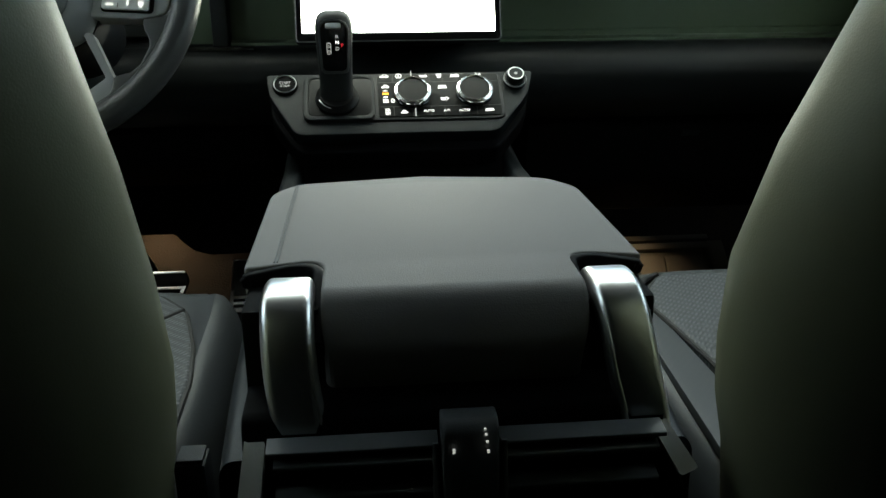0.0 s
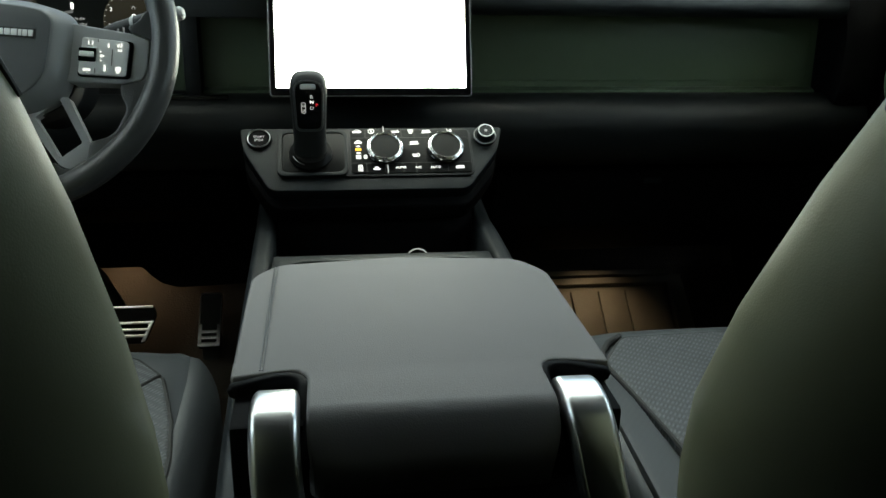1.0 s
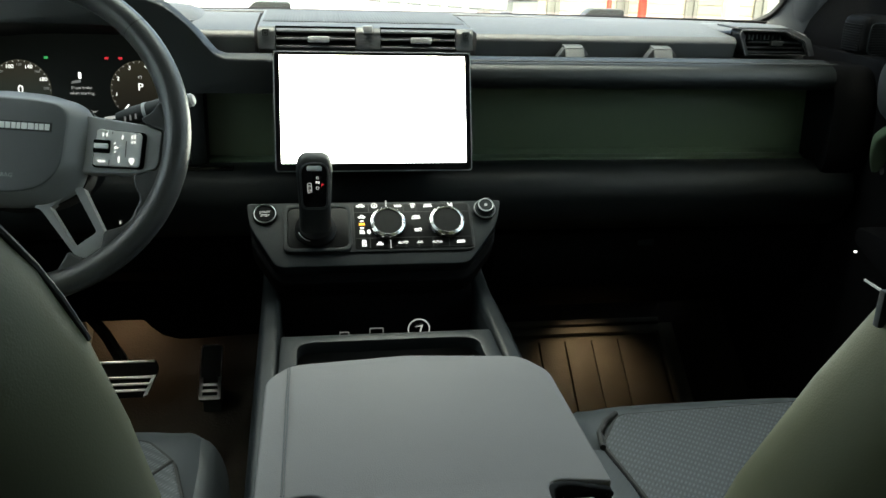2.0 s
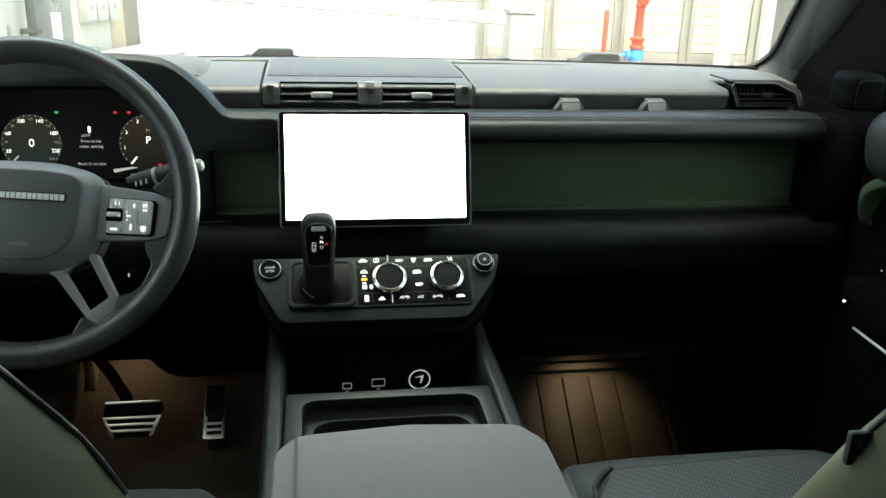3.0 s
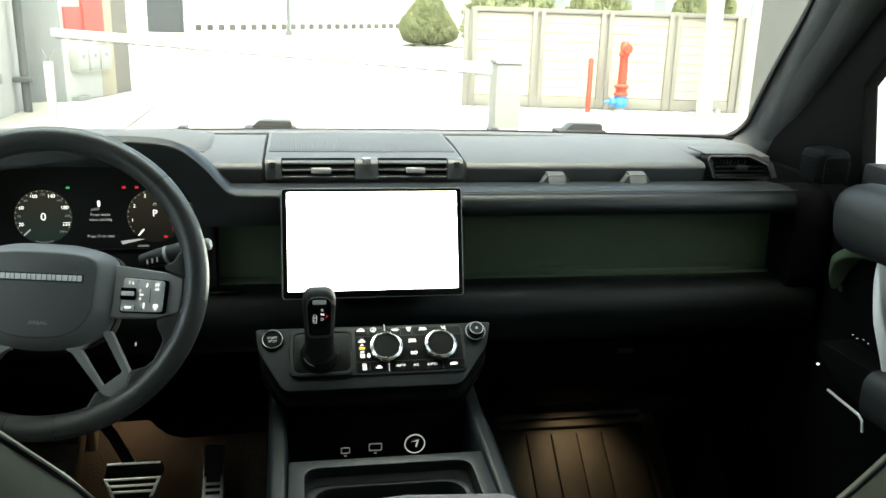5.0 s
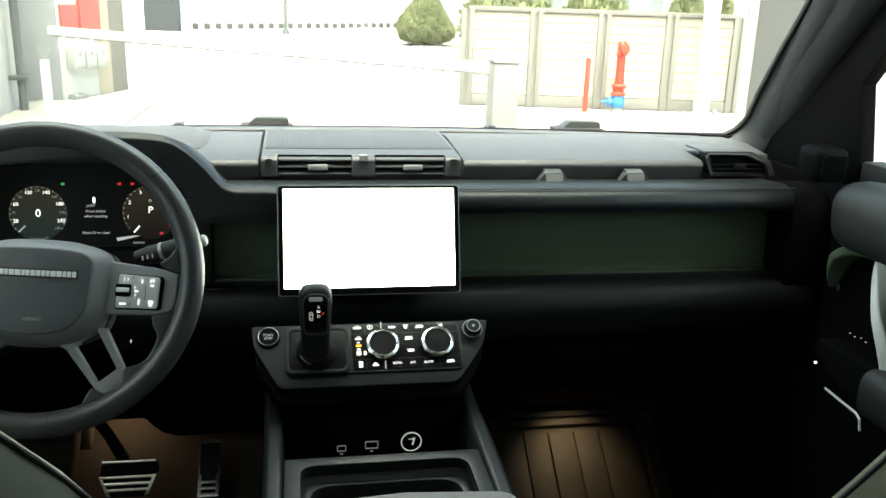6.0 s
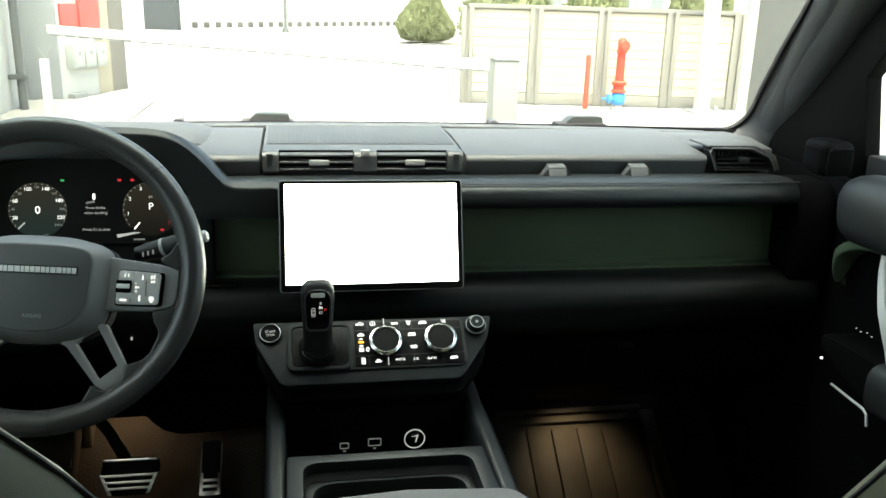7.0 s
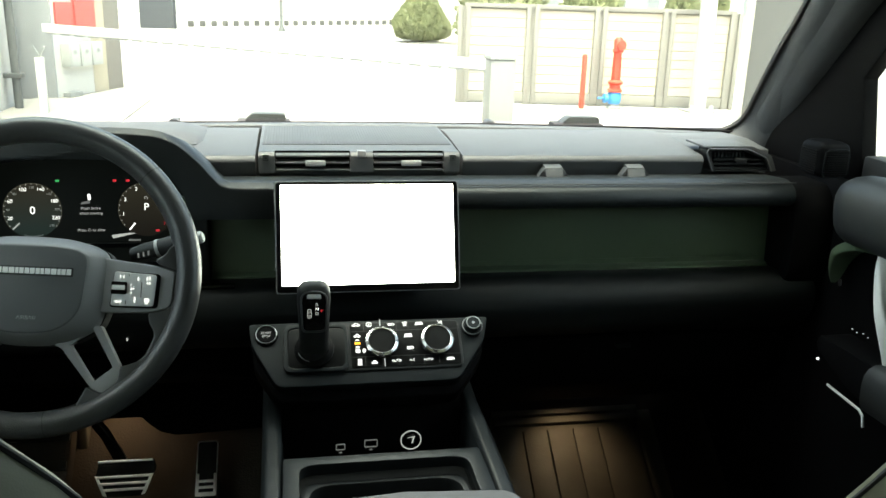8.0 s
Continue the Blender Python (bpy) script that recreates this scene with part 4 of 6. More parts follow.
control = thing("control_panel", "grey trapezoid climate and drive control panel", "panel")
_shape = [(-0.176, 0.003), (-0.172, -0.032), (-0.136, -0.098), (0.120, -0.098), (0.166, -0.036), (0.176, 0.003)]
part("body", extrude(fillet(_shape, [0.006, 0.014, 0.012, 0.012, 0.014, 0.006]), on_panel(0, 0, -0.020), 0.020, 0.006, 3), PANEL_GREY, control)
_skirt = [(-0.172, -0.005), (-0.170, -0.055), (-0.134, -0.112), (0.120, -0.112), (0.163, -0.058), (0.172, -0.005)]
part("skirt", extrude(fillet(_skirt, [0.006, 0.014, 0.014, 0.014, 0.014, 0.006]), on_panel(0, 0, -0.052), 0.033, 0.008, 3), SATIN_BLACK, control, "dark recessed skirt under the panel")
part("shifter_bay", frame_plate(fillet(rect(-0.127, -0.036, -0.078, -0.004), 0.012), fillet(rect(-0.121, -0.041, -0.072, -0.009), 0.010), on_panel(0, 0, 0.002), 0.0035, 0.0012), PANEL_GREY, control, "raised frame round the gear selector")
part("fascia", extrude(fillet(rect(-0.127, 0.131, -0.078, -0.001), 0.012), on_panel(0, 0, -0.002), 0.0045, 0.0015), SOFT_BLACK, control)
part("button_plate", extrude(fillet(rect(-0.032, 0.127, -0.074, -0.004), 0.004), on_panel(0, 0, 0.0022), 0.0015, 0.0006), BUTTON_BLACK, control, "black button plate")
for v in (-0.017, -0.058):
    part("button_gap", extrude(rect(-0.032, 0.127, v - 0.0004, v + 0.0004), on_panel(0, 0, 0.0036), 0.0003), RUBBER, control)
for u in (-0.012, 0.012, 0.036, 0.0535, 0.073, 0.095):
    for v0, v1 in ((-0.017, -0.004), (-0.074, -0.058)):
        part("button_gap", extrude(rect(u - 0.0004, u + 0.0004, v0, v1), on_panel(0, 0, 0.0036), 0.0003), RUBBER, control)


def rotary(u, v, parent, r=0.0234):
    k = part("rotary_knob", lathe([(r * 1.03, 0), (r * 1.03, 0.002), (r * 0.98, 0.003), (r * 0.98, 0.0050)], on_panel(u, v, 0.0035), 40), GLOSS_BLACK, parent, "black rotary knob with a satin metal ring")
    part("metal_ring", lathe([(r * 0.98, 0.0050), (r * 1.02, 0.0058), (r * 1.01, 0.0080), (r * 0.87, 0.0100), (r * 0.83, 0.0092), (r * 0.83, 0.0050)], on_panel(u, v, 0.0035), 40, ring=True), SATIN_METAL, k)
    part("face", lathe([(r * 0.83, 0.0052), (r * 0.83, 0.0082), (0, 0.0084)], on_panel(u, v, 0.0035), 40), BUTTON_BLACK, k)
    return k


rotary(0.013, -0.037, control), rotary(0.094, -0.036, control)


GLYPHS = {
    "car": ([[(-1, -0.5), (-0.9, 0.0), (-0.5, 0.1), (-0.3, 0.8), (0.4, 0.8), (0.7, 0.1), (1, -0.1), (1, -0.5), (-1, -0.5)]], [(-0.75, -0.35, -0.9, -0.4), (0.35, 0.75, -0.9, -0.4), (-0.6, 0.6, -0.35, 0.0)]),
    "ring": ([[(-0.5, 0.9), (0.5, 0.9), (0.9, 0.4), (0.9, -0.4), (0.5, -0.9), (-0.5, -0.9), (-0.9, -0.4), (-0.9, 0.4), (-0.5, 0.9)]], [(-0.2, 0.2, -0.5, 0.4)]),
    "fan": ([[(-0.8, 0.9), (0.8, 0.9), (0.5, -0.2), (-0.5, -0.2), (-0.8, 0.9)]], [(-0.15, 0.15, -0.1, 0.7), (-0.55, 0.55, -0.9, -0.55)]),
    "stack": ([[(-0.7, -0.9), (-0.7, 0.9), (0.5, 0.9), (0.7, 0.4), (0.7, -0.9), (-0.7, -0.9)]], [(-0.4, 0.4, 0.2, 0.5), (-0.4, 0.4, -0.5, -0.1)]),
    "bar": ([], [(-1, 1, -1, 1)]),
    "case": ([[(-1, -0.7), (-0.8, 0.6), (0.8, 0.7), (1, -0.5), (-1, -0.7)]], [(-0.6, 0.6, -0.35, 0.35)]),
    "flow": ([[(-1, 0.4), (0.3, 0.4)], [(0.5, -0.8), (1, 0), (0.5, 0.8)]], [(-0.9, 0.3, -0.7, 0.1)]),
    "up": ([], [(-0.9, 0.9, -0.9, -0.3), (-0.45, 0.45, -0.3, 0.5)]),
    "seat": ([[(-0.8, 0.9), (-0.4, -0.4), (0.5, -0.4), (0.5, -0.9)]], [(-0.2, 0.6, -0.1, 0.3), (0.2, 0.5, 0.4, 0.9)]),
}


def icon(u, v, w, h, kind, mat=ICON_WHITE):
    """A small lit symbol, built from strokes and fills."""
    m = on_panel(u, v, 0.0038)
    bm = bmesh.new()
    lines, fills = GLYPHS[kind]
    for line in lines:
        for (x0, y0), (x1, y1) in zip(line, line[1:]):
            a, b = Vector((x0 * w / 2, y0 * h / 2)), Vector((x1 * w / 2, y1 * h / 2))
            d = (b - a).normalized() * 0.00045
            q = Vector((-d.y, d.x))
            extrude([tuple(a - d - q), tuple(b + d - q), tuple(b + d + q), tuple(a - d + q)], m, 0.0003, bm=bm)
    for a, b, c, d in fills:
        extrude(rect(a * w / 2, b * w / 2, c * h / 2, d * h / 2), m, 0.0003, bm=bm)
    return part("symbol", bm, mat, control)


for u, v, w, h, k in ((-0.023, -0.006, 0.011, 0.006, "car"), (-0.004, -0.006, 0.008, 0.007, "ring"), (0.0285, -0.007, 0.010, 0.005, "flow"), (0.049, -0.007, 0.008, 0.007, "fan"),
                      (0.070, -0.007, 0.011, 0.006, "case"), (0.102, -0.006, 0.009, 0.007, "seat"), (-0.022, -0.024, 0.009, 0.006, "car"), (-0.022, -0.048, 0.008, 0.006, "stack"),
                      (-0.013, -0.048, 0.004, 0.006, "ring"), (-0.020, -0.066, 0.007, 0.010, "stack"), (0.001, -0.066, 0.010, 0.007, "up"), (0.0525, -0.026, 0.011, 0.007, "case"),
                      (0.0540, -0.046, 0.010, 0.007, "flow"), (0.111, -0.066, 0.011, 0.005, "case")):
    icon(u, v, w, h, k)
icon(-0.022, -0.0305, 0.006, 0.003, "up", ICON_WHITE), icon(-0.022, -0.036, 0.008, 0.0035, "bar", ICON_AMBER), icon(-0.022, -0.0418, 0.005, 0.0022, "bar", ICON_WHITE)
icon(0.0125, -0.003, 0.0016, 0.011, "bar", ICON_DIM), icon(0.0155, -0.068, 0.0016, 0.013, "bar", ICON_DIM)
for u, s in ((0.0325, "AUTO"), (0.0555, "A/C"), (0.0785, "AUTO")):
    word("legend", s, on_panel(u, -0.066, 0.0040), 0.0050, ICON_WHITE, control, 0.0002)

starter = part("start_button", lathe([(0.0165, 0), (0.0165, 0.003), (0.0145, 0.004), (0.0135, 0.0025), (0, 0.0028)], on_panel(-0.151, -0.016, 0), 32), SATIN_BLACK, control, "round start stop button with a chrome ring")
part("chrome_ring", lathe([(0.0150, 0.0034), (0.0150, 0.0043), (0.0144, 0.0046), (0.0138, 0.0042), (0.0138, 0.0030)], on_panel(-0.151, -0.016, 0), 32, ring=True), RING_GREY, starter)
word("legend", "START", on_panel(-0.151, -0.0135, 0.0034), 0.0050, ICON_DIM, starter, 0.0002)
word("legend", "STOP", on_panel(-0.151, -0.0190, 0.0034), 0.0050, ICON_DIM, starter, 0.0002)
vol = part("volume_knob", lathe([(0.0150, 0), (0.0150, 0.004), (0.0120, 0.005), (0.0114, 0.013), (0.0104, 0.0142), (0, 0.0142)], on_panel(0.150, -0.014, 0), 32), PANEL_GREY, control, "small volume knob with bright rings")
part("base_ring", lathe([(0.0152, 0.003), (0.0156, 0.0046), (0.0146, 0.0056), (0.0138, 0.0046), (0.0138, 0.003)], on_panel(0.150, -0.014, 0), 32, ring=True), PALE_TAB, vol)
part("top_ring", lathe([(0.0108, 0.0136), (0.0106, 0.0149), (0.0094, 0.0149), (0.0092, 0.0136)], on_panel(0.150, -0.014, 0), 32, ring=True), RING_GREY, vol)
part("dot", lathe([(0.0022, 0.0142), (0.0022, 0.0146), (0, 0.0147)], on_panel(0.150, -0.014, 0), 14), ICON_FAINT, vol)

# ---- gear selector ----
shifter = thing("gear_selector", "black upright gear selector with a lit legend", "gear lever")
part("base_plate", extrude(fillet([(-0.120, -0.010), (-0.120, -0.072), (-0.042, -0.072), (-0.036, -0.06), (-0.036, -0.024), (-0.042, -0.010)], 0.008), on_panel(0, 0, 0.0024), 0.003, 0.002), BUTTON_BLACK, shifter)
_rings = []
for y, z, w, d in ((1.163, 1.030, 0.052, 0.040), (1.162, 1.040, 0.044, 0.034), (1.160, 1.052, 0.041, 0.030), (1.156, 1.075, 0.042, 0.030), (1.150, 1.100, 0.044, 0.031),
                   (1.145, 1.118, 0.046, 0.030), (1.142, 1.127, 0.045, 0.028), (1.140, 1.1335, 0.041, 0.024), (1.139, 1.138, 0.034, 0.018), (1.139, 1.1405, 0.025, 0.012), (1.139, 1.1418, 0.013, 0.006)):
    _rings.append([(-0.084 + u, y + v * 0.85, z + v * 0.45) for u, v in fillet(rect(-w / 2, w / 2, -d / 2, d / 2), min(w, d) * 0.42, 4)])
part("lever", loft(_rings), SOFT_BLACK, shifter)
_LEV = Matrix(((1, 0, 0, -0.084), (0, -0.24, -0.97, 1.1345), (0, 0.97, -0.24 * -1, 1.1), (0, 0, 0, 1)))
part("face", extrude(fillet([(-0.0145, -0.030), (0.0145, -0.030), (0.0165, 0.033), (-0.0165, 0.033)], [0.007, 0.007, 0.015, 0.015]), _LEV @ Matrix.Translation((0, 0, -0.003)), 0.004, 0.001), GLOSS_BLACK, shifter)
part("edge_trim", frame_plate(fillet([(-0.0172, -0.034), (0.0172, -0.034), (0.0195, 0.0355), (-0.0195, 0.0355)], [0.009, 0.009, 0.018, 0.018]), fillet([(-0.0148, -0.0305), (0.0148, -0.0305), (0.0168, 0.0333), (-0.0168, 0.0333)], [0.007, 0.007, 0.015, 0.015]), _LEV @ Matrix.Translation((0, 0, -0.0030)), 0.0042, 0.001), VENT_GREY, shifter, "grey edge trim")
part("release_button", extrude(fillet(rect(-0.0095, 0.0095, 0.022, 0.0305), [0.002, 0.002, 0.006, 0.006]), _LEV @ Matrix.Translation((0, 0.0255, 0.0)) @ Matrix.Rotation(radians(-28), 4, "X") @ Matrix.Translation((0, -0.0255, 0.0008)), 0.0025, 0.001), BADGE_SILVER, shifter, "pale release button")
for u, v, s, mat in ((0.004, 0.013, "R", ICON_DIM), (0.004, 0.006, "N", ICON_WHITE), (0.010, 0.002, "P", ICON_RED), (0.004, -0.002, "D", ICON_DIM)):
    word("legend", s, _LEV @ Matrix.Translation((u, v, 0.0013)), 0.0065, mat, shifter, 0.0002)
part("legend_box", frame_plate(fillet(rect(-0.0090, -0.0035, -0.009, 0.006), 0.0025), fillet(rect(-0.0082, -0.0043, -0.0082, 0.0052), 0.0018), _LEV @ Matrix.Translation((0, 0, 0.0012)), 0.0003), ICON_DIM, shifter)
for _v in (-0.0050, 0.0010):
    part("legend_mark", ring_mesh(-0.00625, _v, 0.0009, 0.0015, 0, 360, 12, m=_LEV @ Matrix.Translation((0, 0, 0.0014))), ICON_DIM, shifter)
part("collar", lathe([(0.028, 0), (0.0275, 0.003), (0.0225, 0.007), (0.0215, 0.009), (0, 0.009)], on_panel(-0.084, -0.044, 0.006), 28), BUTTON_BLACK, shifter)
# the collar's glint is a short metal arc laid over it
part("glint_strip", ring_mesh(-0.084, -0.044, 0.0232, 0.0242, 200, 252, 12, m=on_panel(0, 0, 0.0128)), RING_GREY, shifter, "glint on the lever's collar, laid on as a thin arc")

# ---- centre console ----
CONSOLE_SIDE = node_material("ribbed_console_side", (0.03, 0.0324, 0.0312), 0.5, grain=0.6, grain_size=350)
console = thing("centre_console", "dark grey centre console with side rails and cup holders", "console")
for s in (-1, 1):
    part("side_rail", sweep(spline([(s * 0.128, 0.505, 0.928), (s * 0.135, 0.62, 0.930), (s * 0.139, 0.75, 0.931), (s * 0.1415, 0.95, 0.941), (s * 0.144, 1.09, 0.941), (s * 0.146, 1.16, 0.937), (s * 0.147, 1.24, 0.945)], 4),
                            fillet([(-0.014, -0.05), (0.014, -0.05), (0.013, -0.002), (0.008, 0.006), (-0.008, 0.006), (-0.013, -0.002)], 0.004)), RAIL_GREY, console, "grey console side rail")
    _sec = [(s * 0.126, 0.872), (s * 0.150, 0.876), (s * 0.163, 0.80), (s * 0.165, 0.5), (s * 0.150, 0.5), (s * 0.148, 0.80)]
    part("side_panel", extrude(_sec if s > 0 else _sec[::-1], Matrix(((1, 0, 0, 0), (0, 0, 1, 0.545), (0, 1, 0, 0), (0, 0, 0, 1))), 0.26, 0.003), CONSOLE_SIDE, console, "finely ribbed console side panel")
    part("lower_side", box(min(s * 0.13, s * 0.155), max(s * 0.13, s * 0.155), 0.806, 1.34, 0.50, 0.895, 0.006), SOFT_BLACK, console)
part("back_wall", prism([(1.150, 0.80), (1.152, 0.925), (1.163, 0.965), (1.185, 0.990), (1.21, 0.990), (1.21, 0.80)], -0.131, 0.131, 0.002), SATIN_BLACK, console)
part("well_floor", box(-0.13, 0.13, 0.80, 1.155, 0.845, 0.86, 0.002), RUBBER, console)


part("cup_surround", frame_plate(fillet(rect(-0.1285, 0.1285, 0.74, 1.018), 0.006, 6), fillet(rect(-0.108, 0.108, 0.76, 0.999), 0.022, 6), Matrix.Translation((0, 0, 0.931)), 0.016, 0.003), RAIL_GREY, console)
part("cup_liner", frame_plate(fillet(rect(-0.1075, 0.1075, 0.76, 0.998), 0.022, 6), fillet(rect(-0.096, 0.096, 0.77, 0.988), 0.03, 6), Matrix.Translation((0, 0, 0.866)), 0.057, 0.004), SOFT_BLACK, console)
for x in (-0.048, 0.048):
    part("cup_holder", lathe([(0.046, 0.866), (0.046, 0.900), (0.043, 0.903), (0.039, 0.900), (0.037, 0.868)], Matrix.Translation((x, 0.925, 0)), 32, ring=True), GLOSS_BLACK, console)
socket = part("socket", lathe([(0.0185, 0), (0.0185, 0.004), (0.0165, 0.006), (0.0150, 0.004), (0.0150, 0.002), (0, 0.002)], pose(0.0555, 1.151, 0.8895, 90) @ Matrix.Diagonal((0.86, 0.86, 1, 1)), 32), GLOSS_BLACK, console, "round socket with a bright ring")
part("ring", lathe([(0.0180, 0.0045), (0.0184, 0.0062), (0.0174, 0.0070), (0.0164, 0.0060), (0.0164, 0.0045)], pose(0.0555, 1.151, 0.8895, 90) @ Matrix.Diagonal((0.86, 0.86, 1, 1)), 32, ring=True), ICON_DIM, socket)
part("mark", extrude([(-0.006, 0.003), (0.006, 0.006), (0.003, -0.006), (0.001, -0.006), (0.003, 0.0035)], pose(0.0555, 1.1465, 0.8895, 90), 0.0005), ICON_DIM, socket)
for x, z, w, h in ((-0.0035, 0.8865, 0.0098, 0.0062), (-0.0480, 0.8833, 0.0068, 0.0050)):
    part("usb_port", frame_plate(fillet(rect(x - w, x + w, z - h, z + h), 0.002), fillet(rect(x - w + 0.0013, x + w - 0.0013, z - h + 0.0013, z + h - 0.0013), 0.001), pose(0, 1.1480, 0, 90), 0.0012), ICON_FAINT, console, "small outlined charging port")
    part("usb_mark", extrude(rect(x - 0.002, x + 0.002, z - h - 0.0052, z - h - 0.0030), pose(0, 1.1480, 0, 90), 0.0006), ICON_FAINT, console)

# ---- armrest ----
arm = thing("armrest", "grey leather centre armrest with silver hinge arms", "armrest")
_plan = [(-0.0795, 0.531), (0.0825, 0.531), (0.0825, 0.605), (0.134, 0.600), (0.134, 0.780), (0.113, 0.811), (0.0, 0.817), (-0.111, 0.811), (-0.1315, 0.785), (-0.1315, 0.600), (-0.0795, 0.605)]
_bm = extrude(fillet(_plan, [0.01, 0.01, 0.018, 0.004, 0.012, 0.012, 0, 0.012, 0.012, 0.004, 0.018], 5), Matrix.Translation((0, 0, 0.948)), 0.0725, 0.010, 3)
for y in np.linspace(0.5315, 0.556, 11):
    bmesh.ops.bisect_plane(_bm, geom=_bm.verts[:] + _bm.edges[:] + _bm.faces[:], plane_co=(0, y, 0), plane_no=(0, 1, 0))
for v in _bm.verts:
    if v.co.z > 0.985 and v.co.y < 0.556:
        t = min(1.0, (0.556 - v.co.y) / 0.025)
        v.co.z -= 0.050 * (1 - math.sqrt(max(0.0, 1 - t * t)))
    if v.co.z > 0.985:
        v.co.z -= 0.25 * (v.co.x ** 2) + 0.02 * max(0, v.co.y - 0.7)
    elif v.co.y < 0.56:
        v.co.y += 0.45 * (0.985 - v.co.z)
part("pad", _bm, ARM_LEATHER, arm, "grey leather pad")
for _x in (-0.1120, -0.1100):
    part("stitch_seam", sweep([(_x, y, 1.0176 - 0.02 * max(0, y - 0.7)) for y in np.linspace(0.606, 0.806, 9)], circle(0.0005, 6)), LEATHER_DARK, arm)
for s in (-1, 1):
    part("hinge_pocket", box(min(s * 0.081, s * 0.1285), max(s * 0.081, s * 0.1285), 0.552, 0.604, 0.945, 1.0065, 0.004), SATIN_BLACK, arm)
    _c = 0.1010 + 0.0012 * s
    _p = spline([(s * _c, 0.588, 0.999), (s * _c, 0.583, 1.0105), (s * _c, 0.566, 1.0150), (s * _c, 0.545, 1.0115), (s * (_c + 0.001 + 0.0015 * s), 0.531, 0.996),
                 (s * (_c + 0.002 + 0.004 * s), 0.5225, 0.973), (s * (_c + 0.003 + 0.008 * s), 0.518, 0.950), (s * (_c + 0.004 + 0.011 * s), 0.515, 0.925)], 6)
    _sec = fillet([(-0.0158, 0.000), (-0.0125, 0.0042), (0.0125, 0.0042), (0.0158, 0.000), (0.0158, -0.012), (-0.0158, -0.012)], 0.003, 3)
    _rings = []
    for k, p in enumerate(_p):
        t = (_p[min(k + 1, len(_p) - 1)] - _p[max(k - 1, 0)])
        n = Vector((0, t.z, -t.y)).normalized()
        _rings.append([(p.x + u, p.y + n.y * v, p.z + n.z * v) for u, v in _sec])
    part("hinge_arm", loft(_rings), HINGE_METAL, arm, "satin silver hinge arm")
    _edge = [p + Vector((-s * 0.0135, -0.0026, 0.0)) for p in _p[20:-1]]
    part("leg_edge", sweep(_edge, circle(0.0030 if s > 0 else 0.0014, 10), up=(0, 1, 0), scales=[0.3 + 0.7 * k / (len(_edge) - 1) for k in range(len(_edge))]), HINGE_METAL, arm, "bright bevelled edge")
for s in (-1, 1):
    _path = fillet([(s * 0.0818, 0.536), (s * 0.0818, 0.602), (s * 0.1290, 0.594), (s * 0.1325, 0.592)], [0, 0.020, 0.005, 0], 6)
    _ends = [min(1.0, 0.35 + 0.65 * (len(_path) - 1 - k) / 3) for k in range(len(_path))]
    part("hinge_gasket", sweep([(x, y, 1.0152 - max(0.0, 0.570 - y) ** 2 * 22 - max(0.0, abs(x) - 0.118) * 0.35) for x, y in _path], fillet(rect(-0.0038, 0.0038, -0.012, 0.003), 0.0025, 3), scales=_ends), SATIN_BLACK, arm, "black gasket round the hinge")
part("base", box(-0.128, 0.128, 0.56, 0.80, 0.86, 0.946, 0.006), SATIN_BLACK, arm)

# ---- rear face of the console with its air vents ----
VENT_SLAT = node_material("rear_vent_slat", (0.11, 0.116, 0.12), 0.36, spec=0.6)
VENT_FACE = node_material("rear_vent_face", (0.075, 0.08, 0.084), 0.4, spec=0.5, grain=0.15, grain_size=900)
CORNER_GREY = node_material("corner_trim_grey", (0.62, 0.61, 0.57), 0.5, grain=0.1)
rear = thing("rear_vent_unit", "black rear console face with two air vents", "air vent")
part("housing", prism(fillet([(0.515, 0.955), (0.56, 0.957), (0.56, 0.5), (0.46, 0.5), (0.497, 0.86)], 0.008), -0.128, 0.128, 0.004), SATIN_BLACK, rear)
for x0, x1 in ((-0.110, -0.016), (0.024, 0.118)):
    f = part("vent_frame", prism(fillet([(0.502, 0.942), (0.508, 0.942), (0.492, 0.83), (0.486, 0.83)], 0.001), x0, x1, 0.001), SATIN_BLACK, rear)
    for i in range(4):
        z = 0.936 - i * 0.019
        y = 0.500 - i * 0.0028
        part("slat", prism(fillet([(y - 0.008, z - 0.004), (y - 0.008, z), (y + 0.003, z + 0.003), (y + 0.003, z - 0.001)], 0.0015), x0 + 0.002, x1 - 0.002), VENT_SLAT, f)
    part("vent_lip", prism(fillet([(0.494, 0.941), (0.494, 0.944), (0.508, 0.946), (0.508, 0.942)], 0.001), x0 - 0.002, x1 + 0.002), VENT_SLAT, f)
    part("side_lip", sweep([(x1 if x0 < 0 else x0, 0.4975, 0.944), (x1 if x0 < 0 else x0, 0.492, 0.925), (x1 if x0 < 0 else x0, 0.481, 0.86)], fillet(rect(-0.0016, 0.0016, -0.004, 0.004), 0.001, 2)), VENT_SLAT, f)
part("centre_bar", prism(fillet([(0.491, 0.953), (0.496, 0.9585), (0.511, 0.9585), (0.49, 0.80), (0.47, 0.80)], 0.003), -0.0125, 0.0205, 0.005, segs=3), VENT_FACE, rear)
for i, z in enumerate((0.9555, 0.9525, 0.9485, 0.9425)):
    part("mark", box(0.0112 + i * 0.0005, 0.0124 + i * 0.0006, 0.4885 - i * 0.0010, 0.4897 - i * 0.0010, z, z + (0.0010 if i < 3 else 0.0016), 0), ICON_DIM, rear)
part("mark", box(-0.0068, -0.0053, 0.4865, 0.4875, 0.9425, 0.9450, 0), ICON_DIM, rear)
